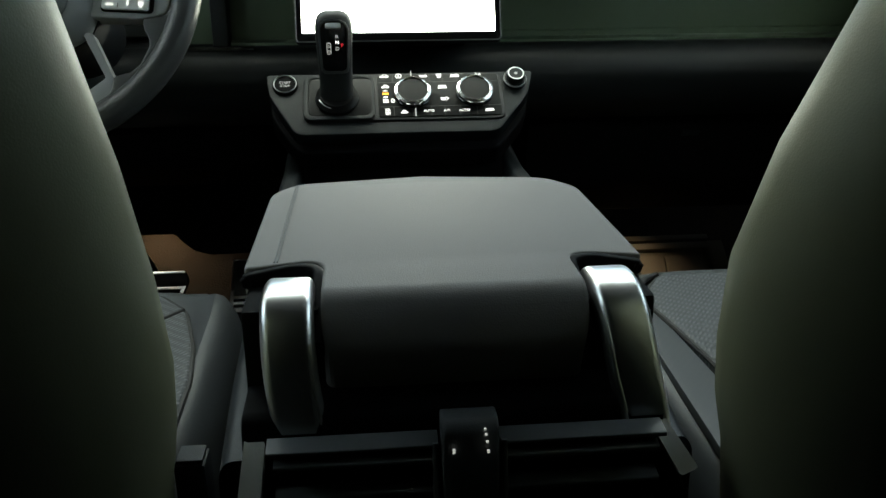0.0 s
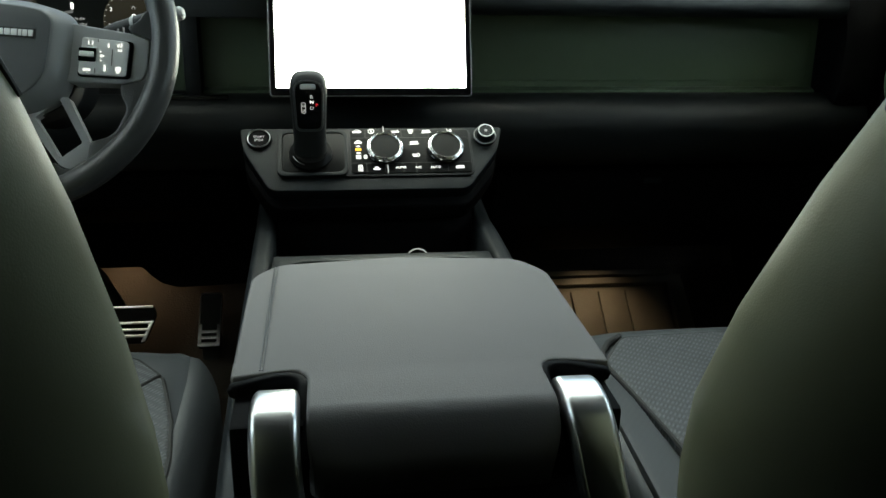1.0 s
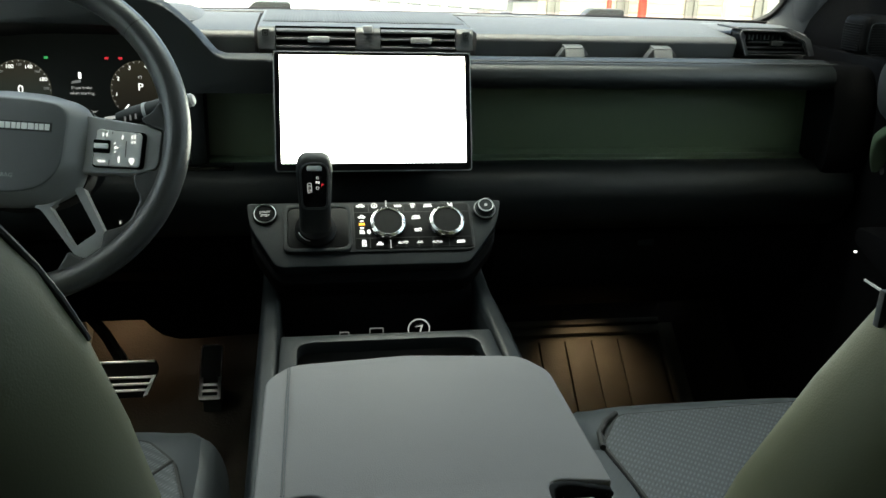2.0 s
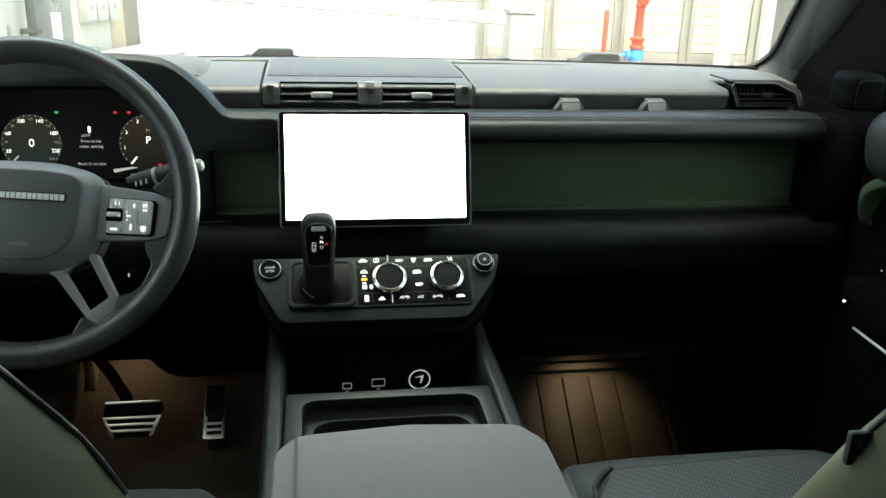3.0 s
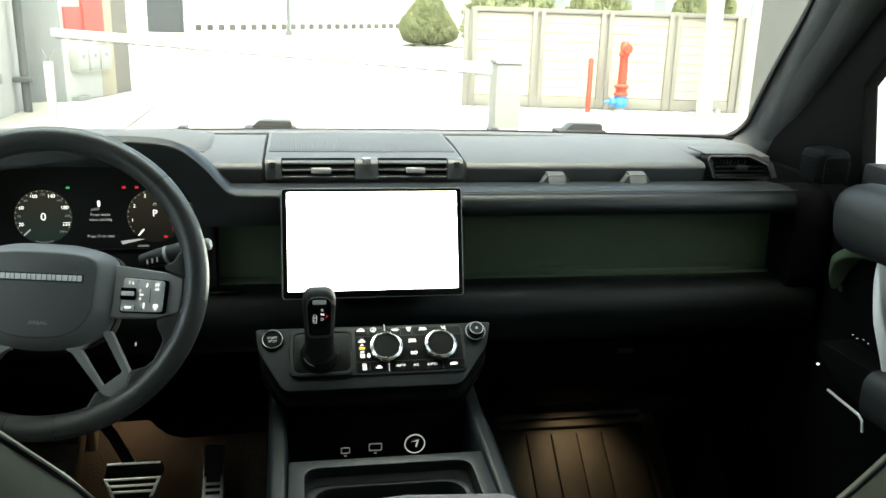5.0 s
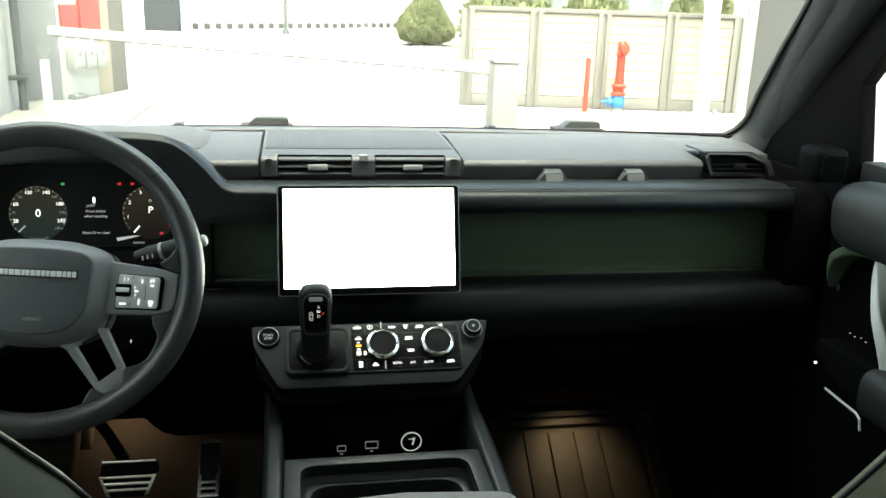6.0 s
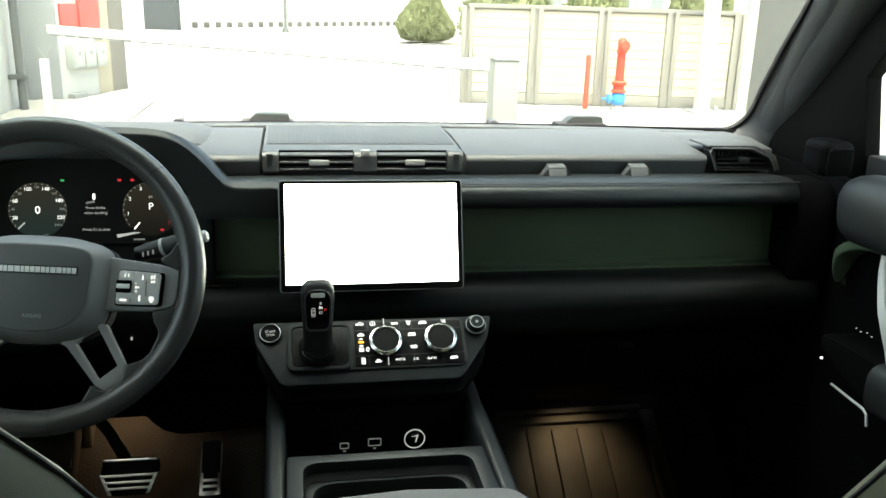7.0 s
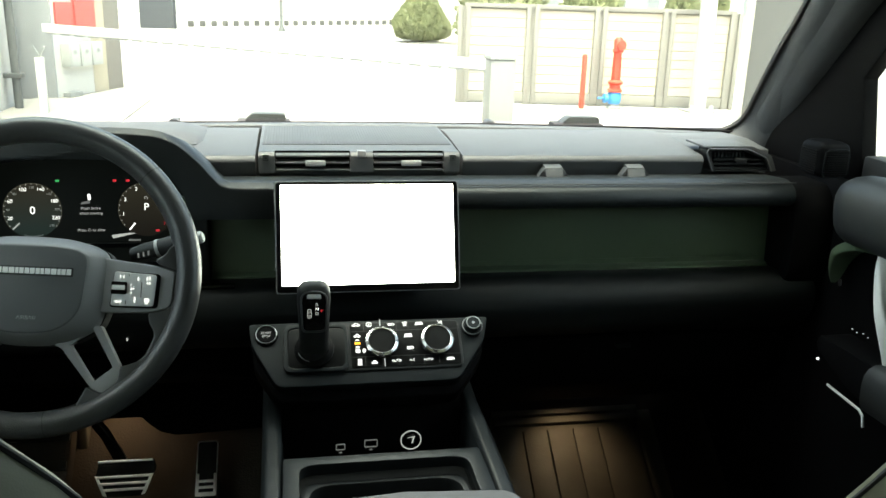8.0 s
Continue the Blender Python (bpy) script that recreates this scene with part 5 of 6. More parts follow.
for s in (-1, 1):
    _sec = fillet([(0.1140, 0.944), (0.1225, 0.947), (0.1400, 0.921), (0.1285, 0.918)], 0.002) if s > 0 else fillet([(-0.1255, 0.946), (-0.1140, 0.941), (-0.1160, 0.915), (-0.1290, 0.915)], 0.002)
    part("corner_trim", loft([[(x, 0.487 + (z - 0.918) * 1.1 + d, z - 0.4 * d) for x, z in _sec] for d in (0.0, 0.012)]), CORNER_GREY, rear, "grey corner trim")
    part("edge_line", sweep([(s * 0.127, 0.4955, 0.919), (s * 0.134, 0.494, 0.90), (s * 0.137, 0.492, 0.86), (s * 0.138, 0.49, 0.82)], circle(0.0022, 8)), RAIL_GREY, rear)


# ---- front seats ----
def weave_material(name, scale=1.0, cross=1.0):
    """Dark upholstery with a fine diagonal weave."""
    m = node_material(name, (0.075, 0.083, 0.09), 0.6, blotch=0.12, blotch_size=8)
    nt = m.node_tree
    n, l = nt.nodes, nt.links
    tc = n.new("ShaderNodeTexCoord")
    mp = n.new("ShaderNodeMapping")
    mp.inputs["Rotation"].default_value = (0, 0, radians(38))
    w = n.new("ShaderNodeTexWave")
    w.inputs["Scale"].default_value, w.inputs["Distortion"].default_value = 75.0 * scale, 0.3
    w2 = n.new("ShaderNodeTexWave")
    w2.bands_direction = "Y"
    w2.inputs["Scale"].default_value = 30.0 * cross
    ad = n.new("ShaderNodeMath")
    ad.operation = "MULTIPLY_ADD"
    ad.inputs[2].default_value = 0.35
    b = n.new("ShaderNodeBump")
    b.inputs["Strength"].default_value, b.inputs["Distance"].default_value = 0.7, 0.001
    l.new(tc.outputs["Object"], mp.inputs["Vector"]), l.new(mp.outputs["Vector"], w.inputs["Vector"]), l.new(mp.outputs["Vector"], w2.inputs["Vector"])
    l.new(w.outputs["Fac"], ad.inputs[0]), l.new(w2.outputs["Fac"], ad.inputs[1])
    mx = n.new("ShaderNodeMix")
    mx.data_type, mx.blend_type = "RGBA", "MULTIPLY"
    mx.inputs["Factor"].default_value = 0.6
    src = n["Principled BSDF"].inputs["Base Color"].links[0].from_socket
    l.new(src, mx.inputs["A"]), l.new(ad.outputs[0], mx.inputs["B"])
    l.new(mx.outputs["Result"], n["Principled BSDF"].inputs["Base Color"])
    l.new(ad.outputs[0], b.inputs["Height"]), l.new(b.outputs["Normal"], n["Principled BSDF"].inputs["Normal"])
    return m


WEAVE = weave_material("woven_upholstery")
RIBBED = weave_material("ribbed_upholstery", 0.7, 0.001)
INNER = {1: [(0.78, 0.185), (0.86, 0.172), (0.93, 0.156), (0.97, 0.143), (1.01, 0.135), (1.06, 0.130), (1.12, 0.138), (1.19, 0.157), (1.235, 0.174), (1.27, 0.194), (1.31, 0.215), (1.345, 0.240), (1.385, 0.275), (1.42, 0.315)],
         -1: [(0.78, 0.185), (0.86, 0.175), (0.93, 0.163), (0.97, 0.155), (1.01, 0.150), (1.06, 0.150), (1.12, 0.154), (1.19, 0.163), (1.235, 0.172), (1.27, 0.184), (1.31, 0.208), (1.345, 0.236), (1.385, 0.272), (1.42, 0.315)]}


def seat(s, label):
    st = thing("front_seat", label, "car seat", group="front seats")
    cx = 0.405
    rings, edge = [], []
    for z, xin in INNER[s]:
        half = cx - xin
        y = 0.485 - 0.3 * (z - 0.95)
        th = 0.100 if z < 1.3 else 0.100 - 0.35 * (z - 1.3)
        ring = []
        for i in range(44):
            a = 2 * math.pi * i / 44
            c, q = math.cos(a), math.sin(a)
            u = half * math.copysign(abs(c) ** (0.42 if q > 0 else 0.62), c)
            v = (th if q < 0 else 0.022) * math.copysign(abs(q) ** (0.62 if q > 0 else 0.9), q)
            v += 0.008 * abs(u / half) ** 3 * min(1.0, v / 0.01) if v > 0 else 0
            ring.append((s * cx + u, y + v, z + 0.3 * v))
        rings.append(ring)
        if z > 1.22:
            edge.append((s * (xin + 0.0016), y + 0.0125, z + 0.0036))
    z, xin = INNER[s][-1]
    last = [(s * cx + (p[0] - s * cx) * 0.8, 0.33 + (p[1] - 0.33) * 0.6, z + 0.022) for p in rings[-1]]
    rings.append(last)
    part("backrest", loft(rings), LEATHER, st, "olive leather seat back")
    part("piping", sweep(spline(edge, 3), circle(0.0019, 8)), RUBBER, st)
    # cushion
    rings = []
    for y, top, half, low in ((0.44, 0.80, 0.19, 0.72), (0.50, 0.838, 0.215, 0.69), (0.70, 0.850, 0.222, 0.68), (0.88, 0.859, 0.221, 0.68), (0.930, 0.861, 0.217, 0.68), (0.955, 0.859, 0.208, 0.69), (0.974, 0.853, 0.195, 0.70), (0.990, 0.836, 0.170, 0.73), (0.997, 0.80, 0.145, 0.76)):
        ring = []
        mid, hh = (top + low) / 2, (top - low) / 2
        for i in range(48):
            a = 2 * math.pi * i / 48
            c, q = math.cos(a), math.sin(a)
            u = half * math.copysign(abs(c) ** 0.4, c)
            w = hh * math.copysign(abs(q) ** 0.4, q)
            k = max(0.0, (abs(u) / half - 0.80) / 0.20) if w > 0 else 0
            ring.append((s * 0.405 + u, y, mid + w + 0.018 * math.sin(math.pi * min(1, k * 1.0)) * (1 if y < 0.95 else 0.3)))
        rings.append(ring)
    part("cushion", loft(rings), LEATHER_DARK, st, "dark leather seat cushion")
    # woven centre panel with seams
    zt = 0.862
    edge_in = ((0.237, 0.880), (0.247, 0.80), (0.2548, 0.7285), (0.262, 0.50)) if s > 0 else ((0.240, 0.894), (0.217, 0.805), (0.208, 0.74), (0.205, 0.50))
    out = [(s * x, y) for x, y in (*edge_in[:1], (0.275, 0.939), (0.545, 0.948), (0.560, 0.905), (0.545, 0.75), (0.540, 0.50), *edge_in[:0:-1])]
    path = fillet(out[::-1] if s > 0 else out, 0.012, 4)
    part("centre_panel", extrude(path, Matrix.Translation((0, 0, 0.847)), 0.017, 0.006, 3), WEAVE, st, "dark woven cushion centre")
    part("seam", sweep([(p[0], p[1], zt - 0.002) for p in path], circle(0.0026, 6), closed=True), RUBBER, st)
    if s > 0:
        part("corner_piping", sweep([(0.234, 0.872, zt), (0.239, 0.900, zt + 0.001), (0.254, 0.925, zt + 0.001), (0.274, 0.942, zt)], circle(0.0036, 8)), RUBBER, st)
        part("bolster_panel", extrude(fillet([(0.200, 0.52), (0.254, 0.52), (0.242, 0.80), (0.233, 0.868), (0.215, 0.870)], 0.006), Matrix.Translation((0, 0, 0.852)), 0.011, 0.004, 2), RIBBED, st)
    else:
        part("crease", sweep([(-0.242, 0.893, zt + 0.002), (-0.262, 0.865, zt + 0.002), (-0.29, 0.80, zt + 0.002)], circle(0.0022, 6)), RUBBER, st)
    part("side_shield", box(min(s * 0.175, s * 0.195), max(s * 0.175, s * 0.195), 0.42, 0.93, 0.58, 0.76, 0.01), SOFT_BLACK, st)
    part("base", box(s * 0.405 - 0.19, s * 0.405 + 0.19, 0.45, 0.9, 0.505, 0.70, 0.02), SOFT_BLACK, st)
    # fabric tag on the inner edge
    if s > 0:
        tag = part("tag", box(min(s * 0.170, s * 0.186), max(s * 0.170, s * 0.186), 0.406, 0.410, 1.232, 1.250, 0.001), LEATHER_DARK, st, "black sewn-in tag")
        part("tag_mark", box(s * 0.1765 - 0.0022, s * 0.1765 + 0.0022, 0.4052, 0.4058, 1.238, 1.245, 0), PALE_TAB, tag)
    return st


seat(-1, "olive and dark leather driver seat")
seat(1, "olive and dark leather passenger seat")

buckle = thing("belt_buckle", "black seat belt buckle beside the console", "buckle")
part("body", box(-0.163, -0.1445, 0.492, 0.512, 0.83, 0.941, 0.004), SOFT_BLACK, buckle)
part("slot", box(-0.161, -0.1465, 0.494, 0.510, 0.9412, 0.943, 0.0005), PANEL_GREY, buckle)

# ---- steering wheel ----
WHEEL_TILT = radians(24.0)
WH = (Matrix(((1, 0, 0, -0.4145), (0, math.sin(WHEEL_TILT), -math.cos(WHEEL_TILT), 1.068), (0, math.cos(WHEEL_TILT), math.sin(WHEEL_TILT), 1.1861), (0, 0, 0, 1)))
      @ Matrix.Rotation(radians(-4), 4, "Z"))
wheel = thing("steering_wheel", "black leather steering wheel with grey spokes", "steering wheel")
R, TUBE = 0.1775, 0.0155


def rim_pt(a, r=R):
    x, y = r * math.cos(a), r * math.sin(a)
    return (x, y, 0)


_bm = sweep([rim_pt(2 * math.pi * i / 96) for i in range(96)], [(u, v) for u, v in circle(TUBE, 20, TUBE * 1.06)], closed=True)
_bm.transform(WH)
rim = part("rim", _bm, WHEEL_LEATHER, wheel, "black leather rim")
for deg in (46, 134, 261, 279):
    a = radians(deg)
    _b = sweep([rim_pt(a - 0.003), rim_pt(a + 0.003)], circle(TUBE * 1.012, 20, TUBE * 1.075))
    _b.transform(WH)
    part("rim_seam", _b, RUBBER, rim)
_base = [(0.0, 0.0455), (0.036, 0.0445), (0.070, 0.0365), (0.083, 0.028), (0.0865, 0.014), (0.0845, -0.038), (0.077, -0.063), (0.050, -0.080), (0.015, -0.085), (0.0, -0.085)]
_face = [(0.0, 0.032), (0.030, 0.0318), (0.054, 0.0285), (0.063, 0.022), (0.0646, 0.012), (0.061, -0.040), (0.050, -0.057), (0.034, -0.067), (0.012, -0.0705), (0.0, -0.0705)]


def mirrored(half, z, r=0.012):
    pts = fillet(half + [(-x, y) for x, y in reversed(half[1:-1])], ([0] + [r] * (len(half) - 2)) * 2, 4)
    return [tuple(WH @ Vector((x, y, z))) for x, y in pts]


def between(a, b, k):
    return [(p[0] + (q[0] - p[0]) * k, p[1] + (q[1] - p[1]) * k) for p, q in zip(a, b)]


# lit bevel and shaded face of one cover, coloured as two greys
part("airbag_cover", loft([mirrored(_base, -0.016), mirrored(_base, 0.000), mirrored(between(_base, _face, 0.12), 0.007), mirrored(between(_base, _face, 0.85), 0.0235), mirrored(_face, 0.0258)]), WHEEL_GREY, wheel, "grey airbag cover", 60)
part("cover_face", loft([mirrored(between(_base, _face, 0.985), 0.0245), mirrored(between(_base, _face, 1.0), 0.0266), mirrored(between(_base, _face, 1.06), 0.0272), mirrored(between(_base, _face, 1.15), 0.0276)]), WHEEL_FACE_SHADED, wheel, "face of the airbag cover, shade put into its darker grey", 60)
_hub = between(_base, _face, -0.06)
part("airbag_gap", loft([mirrored(_hub, -0.035), mirrored(_hub, -0.004)]), RUBBER, wheel)
badge = part("badge_strip", extrude(fillet(rect(-0.046, 0.0505, -0.0035, 0.0068), 0.001), WH @ Matrix.Translation((0, 0, 0.0272)), 0.0012), RUBBER, wheel)
for i in range(8):
    u = -0.043 + i * 0.0115
    k = (0.0052, 0.0038, 0.0061, 0.0047)[i % 4]
    part("badge_bar", extrude(fillet(rect(u, u + k, -0.0017, 0.0052), 0.0005), WH @ Matrix.Translation((0, 0, 0.0284)), 0.0008, 0.0002), BADGE_SILVER, badge)
    part("badge_bar", extrude(fillet(rect(u + k + 0.0010, u + 0.0107, -0.0017, 0.0052), 0.0005), WH @ Matrix.Translation((0, 0, 0.0284)), 0.0008, 0.0002), BADGE_SILVER, badge)
word("emboss", "AIRBAG", WH @ Matrix.Translation((0.003, -0.0525, 0.0277)), 0.0062, SPOKE_GREY, wheel)
PAD_MARK = glow_material("pad_symbol", (0.9, 0.92, 0.95), 0.13)
PAD_GREY = node_material("button_pad_grey", (0.58, 0.58, 0.575), 0.45, grain=0.1)
for s in (-1, 1):
    sp = part("side_spoke", extrude(fillet([(s * 0.072, 0.0235), (s * 0.1436, 0.0158), (s * 0.163, 0.0097), (s * 0.1615, -0.0256), (s * 0.1575, -0.0348), (s * 0.1346, -0.0406), (s * 0.072, -0.043)],
                                           0.004), WH @ Matrix.Translation((0, 0, -0.016)), 0.024, 0.003, 3), SPOKE_GREY, wheel)
    pad = part("button_pad", extrude(fillet([(s * 0.0935, 0.0068), (s * 0.142, 0.0045), (s * 0.1403, -0.034), (s * 0.091, -0.0345)], 0.004), WH @ Matrix.Translation((0, 0, 0.0102)), 0.004, 0.001), PAD_GREY, wheel, "grey multifunction button pad")
    part("pad_edge", extrude(fillet([(s * 0.0925, 0.0078), (s * 0.1465, 0.0056), (s * 0.1448, -0.0358), (s * 0.0895, -0.0362)], 0.005), WH @ Matrix.Translation((0, 0, 0.0083)), 0.0018), GLOSS_BLACK, sp)
    part("roller", extrude(fillet(rect(s * 0.1 - 0.009, s * 0.1 + 0.009, -0.0205, -0.0055), 0.002), WH @ Matrix.Translation((0, 0, 0.0143)), 0.001), GLOSS_BLACK, pad)
    part("roller_top", extrude(fillet(rect(s * 0.0995 - 0.0075, s * 0.0995 + 0.0075, -0.0155, -0.0100), 0.001), WH @ Matrix.Translation((0, 0, 0.0153)), 0.003, 0.001), BADGE_SILVER, pad)
    # lane marks, plus and minus keys, voice key and the heated-wheel symbol, all built from short bars
    for u, v, w, h in ((0.1005, 0.0005, 0.0014, 0.0042), (0.1045, 0.0005, 0.0014, 0.0042), (0.1212, -0.0015, 0.002, 0.005), (0.1315, -0.0008, 0.0022, 0.0042), (0.1345, -0.0003, 0.0018, 0.0052), (0.1318, -0.0062, 0.0018, 0.0030),
                       (0.1345, -0.0062, 0.0022, 0.0030), (0.0982, -0.0294, 0.0040, 0.0030), (0.1024, -0.0294, 0.0030, 0.0030), (0.1186, -0.0265, 0.0022, 0.0070), (0.1325, -0.0268, 0.0058, 0.0052), (0.1325, -0.0306, 0.0032, 0.0020),
                       (0.1140, -0.0135, 0.0018, 0.0035), (0.1165, -0.0135, 0.0022, 0.0020), (0.1132, -0.0088, 0.0018, 0.0018), (0.1140, -0.0184, 0.0018, 0.0018)):
        part("symbol", extrude(fillet(rect(s * u - w / 2, s * u + w / 2, v - h / 2, v + h / 2), 0.0006), WH @ Matrix.Translation((0, 0, 0.0143)), 0.0003), PAD_MARK, pad)
    for u, v0, v1 in ((0.1255, -0.0235, -0.0055), (0.1105, 0.0015, 0.0045), (0.1085, -0.0325, -0.0275)):
        part("pad_groove", extrude(rect(s * u - 0.0004, s * u + 0.0004, v0, v1), WH @ Matrix.Translation((0, 0, 0.0143)), 0.0003), RUBBER, pad)
    # split lower spoke
    low = [(0.030, -0.083), (0.0383, -0.0864), (0.0724, -0.1291), (0.0774, -0.1344), (0.0874, -0.1374), (0.1043, -0.1235), (0.1062, -0.1065), (0.0806, -0.0583), (0.066, -0.060)]
    hole = [(0.050, -0.081), (0.0476, -0.0827), (0.0745, -0.123), (0.0766, -0.125), (0.079, -0.1235), (0.0965, -0.109), (0.0977, -0.1068), (0.0725, -0.063), (0.0711, -0.0621)]
    low, hole = [(s * x, y) for x, y in low][::s], [(s * x, y) for x, y in hole][::s]
    part("lower_spoke", frame_plate(fillet(low, 0.003, 3), fillet(hole, 0.0015, 3), WH @ Matrix.Translation((0, 0, -0.012)), 0.017, 0.0025), SPOKE_GREY, wheel)
    # leather thumb rest that follows the rim from above the spoke down to its foot
    grip = [(0.1551, 0.0412), (0.1492, 0.0302), (0.1376, 0.0225), (0.1440, 0.0163), (0.1638, 0.0100), (0.1622, -0.0260), (0.1580, -0.0356), (0.1335, -0.0418), (0.1356, -0.0539), (0.1418, -0.064), (0.1423, -0.0709),
            (0.134, -0.0919), (0.1247, -0.1005), (0.1068, -0.1065), (0.1050, -0.1240), (0.0874, -0.1382), (0.0768, -0.1350), (0.0710, -0.1300), (0.0602, -0.1523)]
    grip += [(0.175 * math.cos(radians(d)), 0.175 * math.sin(radians(d))) for d in (-67, -58, -48, -38, -28, -18, -8, 2, 10, 16)]
    part("thumb_rest", extrude(fillet([(s * x, y) for x, y in grip], 0.003, 2), WH @ Matrix.Translation((0, 0, -0.013)), 0.022, 0.004, 3), WHEEL_LEATHER, wheel, "smooth leather thumb rest")
part("column", lathe([(0.055, -0.20), (0.052, -0.06), (0.045, -0.03)], WH, 28), SOFT_BLACK, wheel)

stalk = thing("wiper_stalk", "black control stalk with a white band", "stalk")
_axis = [Vector((-0.316, 1.143, 1.1852)), Vector((-0.300, 1.140, 1.190)), Vector((-0.262, 1.134, 1.201)), Vector((-0.236, 1.130, 1.209))]
part("arm", sweep(_axis, circle(0.0115, 14), scales=[0.75, 0.95, 1.05, 1.1]), SOFT_BLACK, stalk)
part("band", sweep([_axis[1].lerp(_axis[2], 0.44), _axis[1].lerp(_axis[2], 0.54)], circle(0.0120, 14)), PALE_TAB, stalk)
part("end_cap", sweep([_axis[3], _axis[3] + (_axis[3] - _axis[2]) * 0.35, _axis[3] + (_axis[3] - _axis[2]) * 0.45], circle(0.0080, 16), scales=[1, 1, 0.7]), PALE_TAB, stalk, "pale stalk end")
for i in range(3):
    _c = _axis[0].lerp(_axis[2], 0.18 + 0.12 * i)
    part("mark", box(_c.x - 0.001, _c.x + 0.001, _c.y - 0.0118, _c.y - 0.0108, _c.z - 0.003, _c.z + 0.003, 0), ICON_FAINT, stalk)

# ---- footwells ----
def pedal_brake():
    p = thing("brake_pedal", "metal-faced brake pedal with black rubber bars", "pedal")
    m = pose(-0.427, 1.497, 0.640, 62, 0, 0)
    out = fillet([(-0.046, 0.037), (0.050, 0.037), (0.056, 0.020), (0.048, 0.000), (0.034, -0.030), (-0.034, -0.030), (-0.052, 0.006)], 0.006, 4)
    part("plate", extrude(out, m, 0.014, 0.003), PEDAL_RUBBER, p, "thick black rubber pad")
    top = m @ Matrix.Translation((0, 0, 0.0142))
    part("top_strip", extrude(fillet([(-0.046, 0.0368), (0.050, 0.0368), (0.0505, 0.0325), (-0.047, 0.0325)], 0.002), top, 0.002, 0.0008), PEDAL_METAL, p)
    for side in ([(-0.052, 0.0095), (-0.047, 0.0095), (-0.030, -0.028), (-0.037, -0.026)], [(0.052, 0.0095), (0.046, 0.0095), (0.030, -0.028), (0.037, -0.026)]):
        part("side_strip", extrude(fillet(side, 0.0015), top, 0.0024, 0.0008), PEDAL_METAL, p)
    for v, w in ((0.0065, 0.048), (-0.0055, 0.042), (-0.0165, 0.036)):
        part("metal_bar", extrude(fillet(rect(-w, w, v - 0.0024, v + 0.0024), 0.001), top, 0.003, 0.001), PEDAL_METAL, p)
    part("arm", sweep([(-0.435, 1.512, 0.668), (-0.468, 1.545, 0.712), (-0.50, 1.565, 0.745), (-0.515, 1.58, 0.90)], fillet(rect(-0.006, 0.006, -0.012, 0.012), 0.003)), PEDAL_RUBBER, p, "black pedal arm")
    # light along the arm's edge, laid on as a thin metal strip
    part("arm_lit_edge", sweep(spline([(-0.424, 1.508, 0.670), (-0.434, 1.522, 0.684), (-0.460, 1.543, 0.713), (-0.492, 1.563, 0.746)], 4), circle(0.0022, 8)), ARM_GLINT, p, "lit edge of the arm, added as a metal strip")
    return p


def pedal_gas():
    p = thing("accelerator_pedal", "tall narrow metal-faced accelerator pedal", "pedal")
    m = pose(-0.283, 1.523, 0.631, 38, 0, 0)
    out = fillet(rect(-0.0195, 0.0195, -0.053, 0.057), 0.006, 4)
    part("plate", extrude(out, m, 0.010, 0.002), PEDAL_RUBBER, p)
    top = m @ Matrix.Translation((0, 0, 0.0102))
    part("face", frame_plate(out, fillet(rect(-0.0178, 0.0178, -0.045, 0.0555), 0.005, 4), top, 0.0015), PEDAL_METAL, p)
    for x in (-0.0165, 0.0165):
        part("ladder_side", extrude(fillet(rect(x - 0.003, x + 0.003, -0.0525, -0.009), 0.001), top, 0.0028, 0.001), PEDAL_METAL, p)
    for v in (-0.0495, -0.0355, -0.0235):
        part("metal_bar", extrude(fillet(rect(-0.0180, 0.0180, v - 0.0026, v + 0.0026), 0.001), top, 0.0025, 0.001), PEDAL_METAL, p)
    part("hinge", box(-0.30, -0.266, 1.50, 1.55, 0.565, 0.60, 0.006), RUBBER, p)
    return p


pedal_brake(), pedal_gas()
# lamp light on the rest's side is put into this paler colour
REST_LIT_SIDE = node_material("foot_rest_lit_side", (0.075, 0.070, 0.058), 0.6, grain=0.2)
rest = thing("foot_rest", "dark carpeted foot rest", "foot rest")
part("pad", prism(fillet([(1.40, 0.53), (1.62, 0.72), (1.66, 0.70), (1.45, 0.51)], 0.01), -0.66, -0.538, 0.01), CARPET, rest)
part("lit_side", prism(fillet([(1.615, 0.60), (1.622, 0.712), (1.66, 0.712), (1.66, 0.60)], 0.006), -0.5375, -0.519, 0.006, segs=3), REST_LIT_SIDE, rest, "side of the foot rest, lamp light in its paler tan")
for i in range(4):
    _y, _z = 1.445 + 0.044 * i, 0.569 + 0.038 * i
    part("grip_rib", prism(fillet([(_y, _z), (_y + 0.014, _z + 0.012), (_y + 0.010, _z + 0.017), (_y - 0.004, _z + 0.005)], 0.001), -0.650, -0.540), RUBBER, rest)


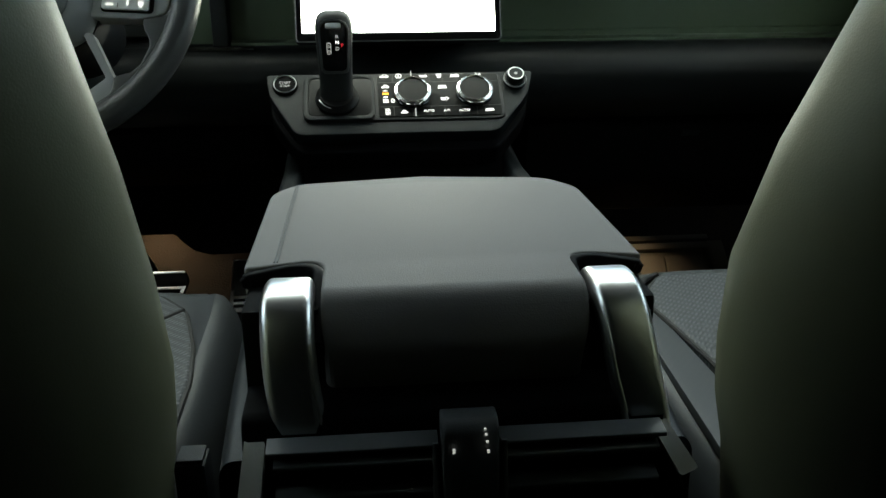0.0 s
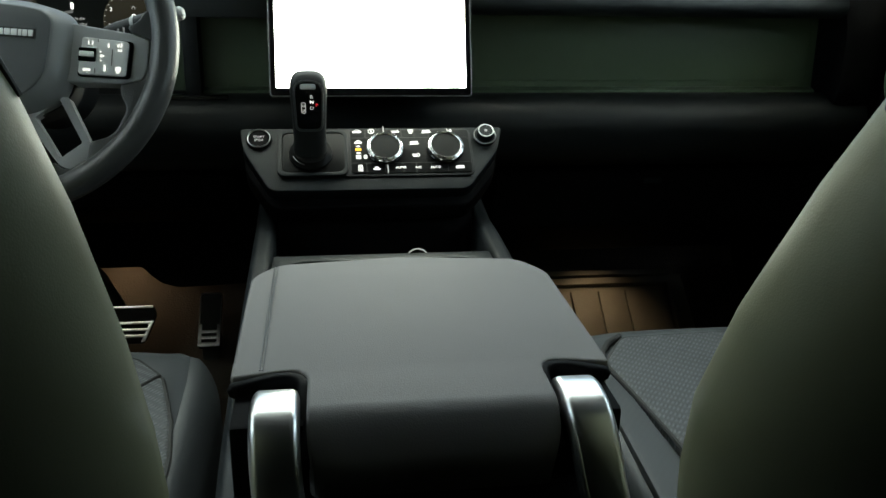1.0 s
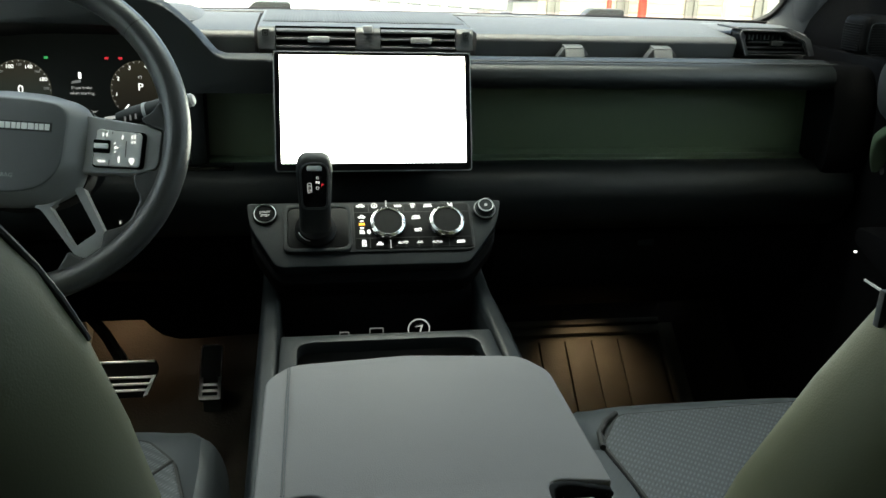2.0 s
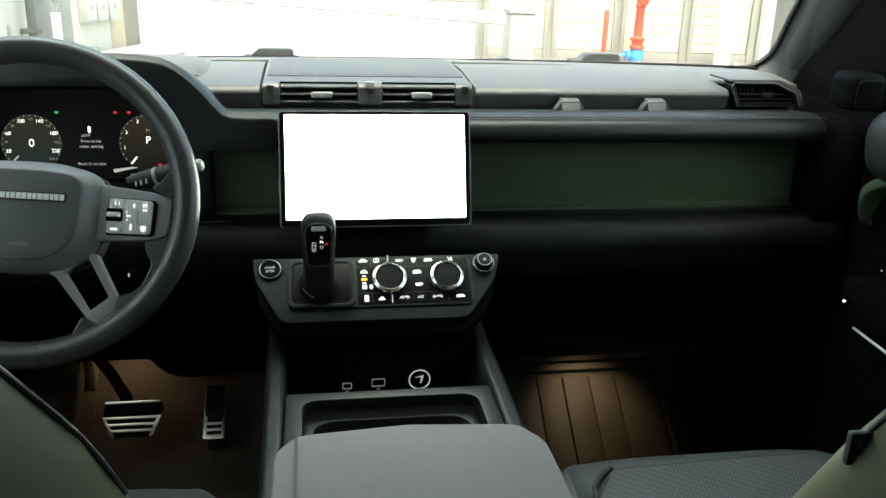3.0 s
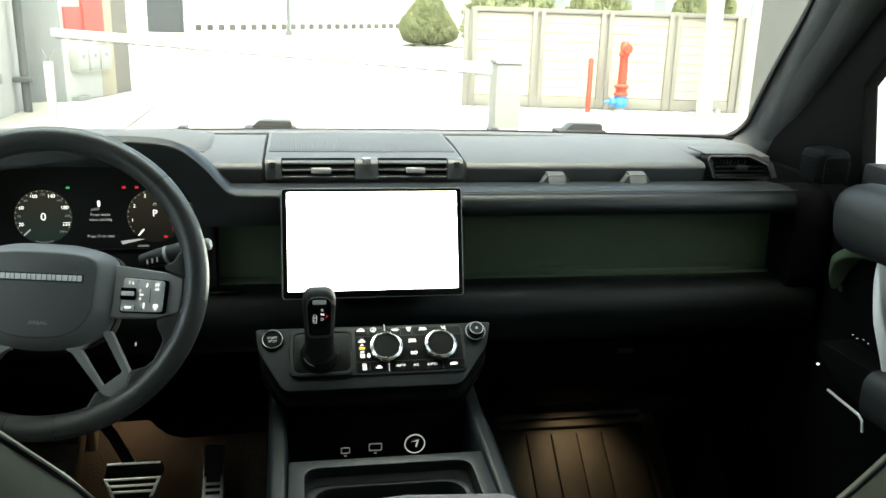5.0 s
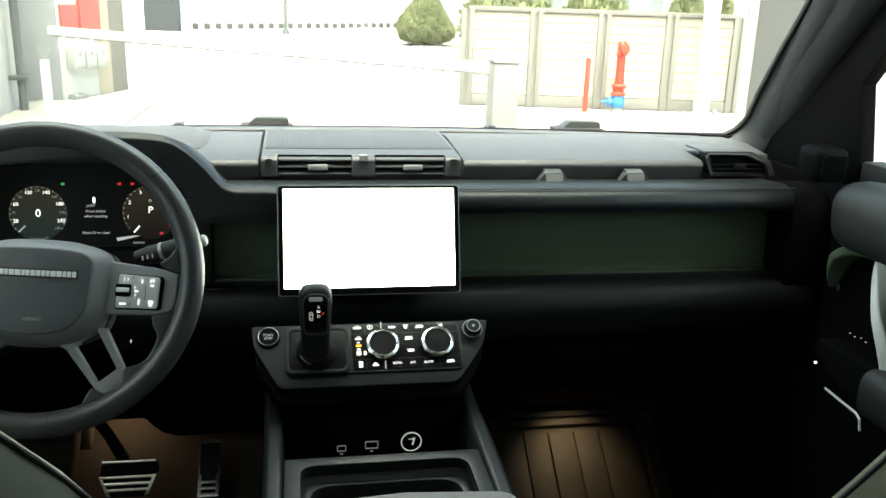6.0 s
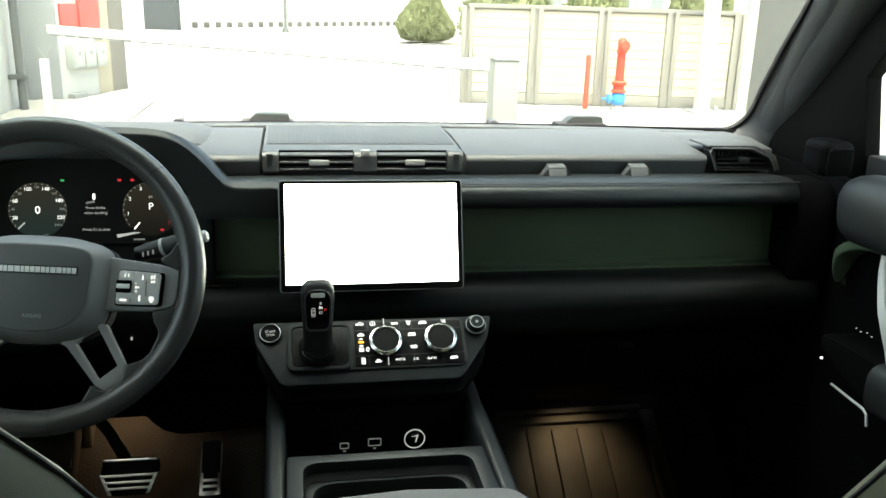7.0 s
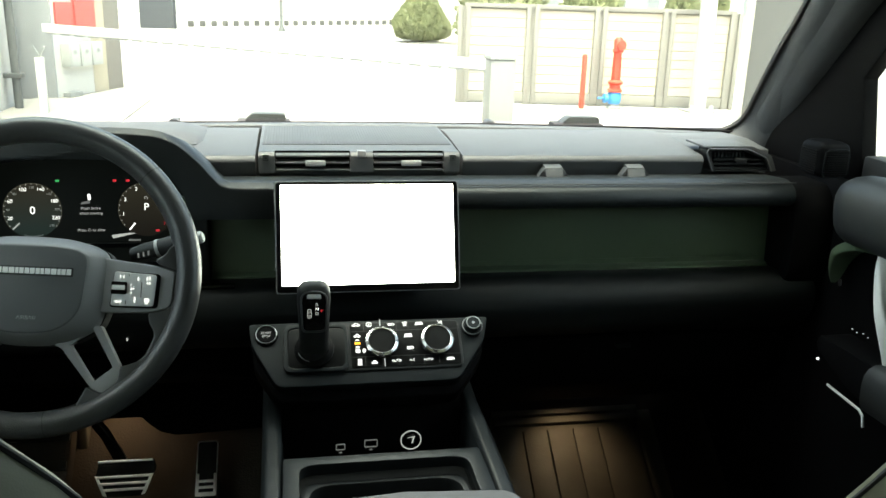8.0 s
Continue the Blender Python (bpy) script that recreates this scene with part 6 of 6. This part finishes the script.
def mat_passenger():
    f = thing("floor_mat", "ribbed rubber floor mat lit by a warm lamp", "floor mat")
    prof = [(1.02, 0.504), (1.435, 0.506), (1.627, 0.650), (1.621, 0.658), (1.431, 0.516), (1.02, 0.514)]
    part("sheet", prism(prof, 0.296, 0.66, 0.002), MAT_RUBBER, f)
    for x0, x1 in ((0.302, 0.3582), (0.3612, 0.4133), (0.4163, 0.4702), (0.4732, 0.5265), (0.5295, 0.612)):
        rib = [(1.10, 0.5145), (1.431, 0.5165), (1.590, 0.6355), (1.586, 0.6415), (1.429, 0.5235), (1.10, 0.5215)]
        part("rib", prism(rib, x0, x1, 0.002), MAT_RUBBER, f)
    part("raised_edge", prism([(1.04, 0.514), (1.431, 0.516), (1.60, 0.643), (1.592, 0.655), (1.425, 0.530), (1.04, 0.528)], 0.618, 0.628, 0.002), MAT_RUBBER, f)
    part("raised_edge", prism([(1.600, 0.643), (1.612, 0.652), (1.606, 0.662), (1.594, 0.653)], 0.30, 0.628, 0.002), MAT_RUBBER, f)
    part("raised_edge", prism([(1.618, 0.656), (1.628, 0.663), (1.622, 0.672), (1.612, 0.665)], 0.30, 0.628, 0.002), MAT_RUBBER, f)
    return f


mat_passenger()

# ---- passenger door ----
door = thing("passenger_door", "black and green door trim with a silver pull", "car door")
part("panel", box(0.79, 0.86, 0.305, 1.70, 0.50, 1.25, 0.01), SATIN_BLACK, door)
part("top_roll", sweep(spline([(0.772, 1.200, 1.215), (0.766, 1.185, 1.220), (0.760, 1.15, 1.226), (0.757, 1.05, 1.228), (0.757, 0.7, 1.228), (0.757, 0.32, 1.228)], 4), fillet(rect(-0.045, 0.05, -0.055, 0.055), 0.046, 5), scales=[0.4, 0.62, 0.75, 0.84, 0.9, 0.94, 0.97] + [1] * 14), DOOR_LEATHER, door, "padded dark door top")
part("green_insert", sweep(spline([(0.775, 1.238, 1.085), (0.770, 1.222, 1.133), (0.767, 1.190, 1.160), (0.765, 1.13, 1.176), (0.765, 1.00, 1.18), (0.765, 0.5, 1.18)], 4), fillet(rect(-0.02, 0.02, -0.008, 0.008), 0.005), scales=[0.2, 0.4, 0.6, 0.75, 0.88] + [1] * 16), GREEN_PAINT, door, "green painted door strip")
part("screw", lathe([(0.006, 0), (0.006, 0.004), (0, 0.004)], pose(0.776, 1.217, 1.091, 0, -90, 0), 14), SATIN_METAL, door)
part("arm_rest", prism(fillet([(1.20, 0.985), (1.20, 1.01), (0.4, 1.03), (0.4, 0.95), (1.10, 0.95)], 0.02), 0.735, 0.80, 0.01), SATIN_BLACK, door)
part("arm_pad", sweep([(0.760, 1.055, 0.985), (0.760, 0.9, 0.99), (0.760, 0.45, 0.995)], fillet(rect(-0.045, 0.045, -0.045, 0.035), 0.03, 4)), DOOR_LEATHER, door)
part("grab_handle", sweep(spline([(0.764, 1.100, 1.195), (0.750, 1.093, 1.165), (0.745, 1.070, 1.09), (0.757, 1.055, 1.02)], 4), fillet(rect(-0.014, 0.014, -0.01, 0.01), 0.005)), BADGE_SILVER, door, "silver grab handle")
part("pull_trim", sweep([(0.74, 1.162, 0.936), (0.735, 1.075, 0.936), (0.733, 1.063, 0.932), (0.733, 1.058, 0.915)], rect(-0.0014, 0.0014, -0.0016, 0.0016)), BADGE_SILVER, door, "thin chrome pull strip")
for _y, _z in ((1.189, 1.020), (1.177, 1.0185), (1.162, 1.0225), (1.150, 1.0205)):
    part("switch_mark", box(0.7875, 0.7898, _y - 0.0009, _y + 0.0009, _z - 0.0005, _z + 0.0005, 0), ICON_DIM, door)
part("lamp_dot", lathe([(0.002, 0), (0.002, 0.003), (0, 0.003)], pose(0.722, 1.17, 0.979, 0, -90, 0), 12), ICON_WHITE, door)
tweeter = thing("door_speaker", "small black perforated speaker pod", "speaker")
part("pod", box(0.713, 0.770, 1.235, 1.300, 1.260, 1.318, 0.018, segs=4), SATIN_BLACK, tweeter)
for i in range(11):
    _z = 1.2655 + i * 0.0037
    part("grille_rib", box(0.7225, 0.7605, 1.2335, 1.2362, _z, _z + 0.0022, 0.0004, segs=1), SATIN_BLACK, tweeter)
    part("grille_rib", box(0.7125, 0.7165, 1.246, 1.290, _z, _z + 0.0022, 0.0004, segs=1), SATIN_BLACK, tweeter)
part("rim", sweep([(x, 1.2345, z) for x, z in fillet([(0.7195, 1.263), (0.7635, 1.263), (0.7635, 1.3075), (0.7195, 1.3075)], 0.010, 4)], circle(0.0009, 6), closed=True, up=(0, 1, 0)), PANEL_GREY, tweeter, "thin shiny pod rim")
tagged(part("wall_driver_door", box(-0.86, -0.79, 0.305, 1.70, 0.50, 1.25, 0.01), SOFT_BLACK), "black driver door trim", "car door", kind="structure")
part("sail_panel", prism([(1.252, 1.2), (1.60, 1.2), (1.58, 1.28), (1.47, 1.40), (1.24, 1.64), (1.10, 1.64), (1.284, 1.415), (1.256, 1.291)], 0.80, 0.828, 0.004), SATIN_BLACK, door)
part("window_seal", box(0.80, 0.84, 0.30, 1.251, 1.252, 1.296, 0.006), RUBBER, door)
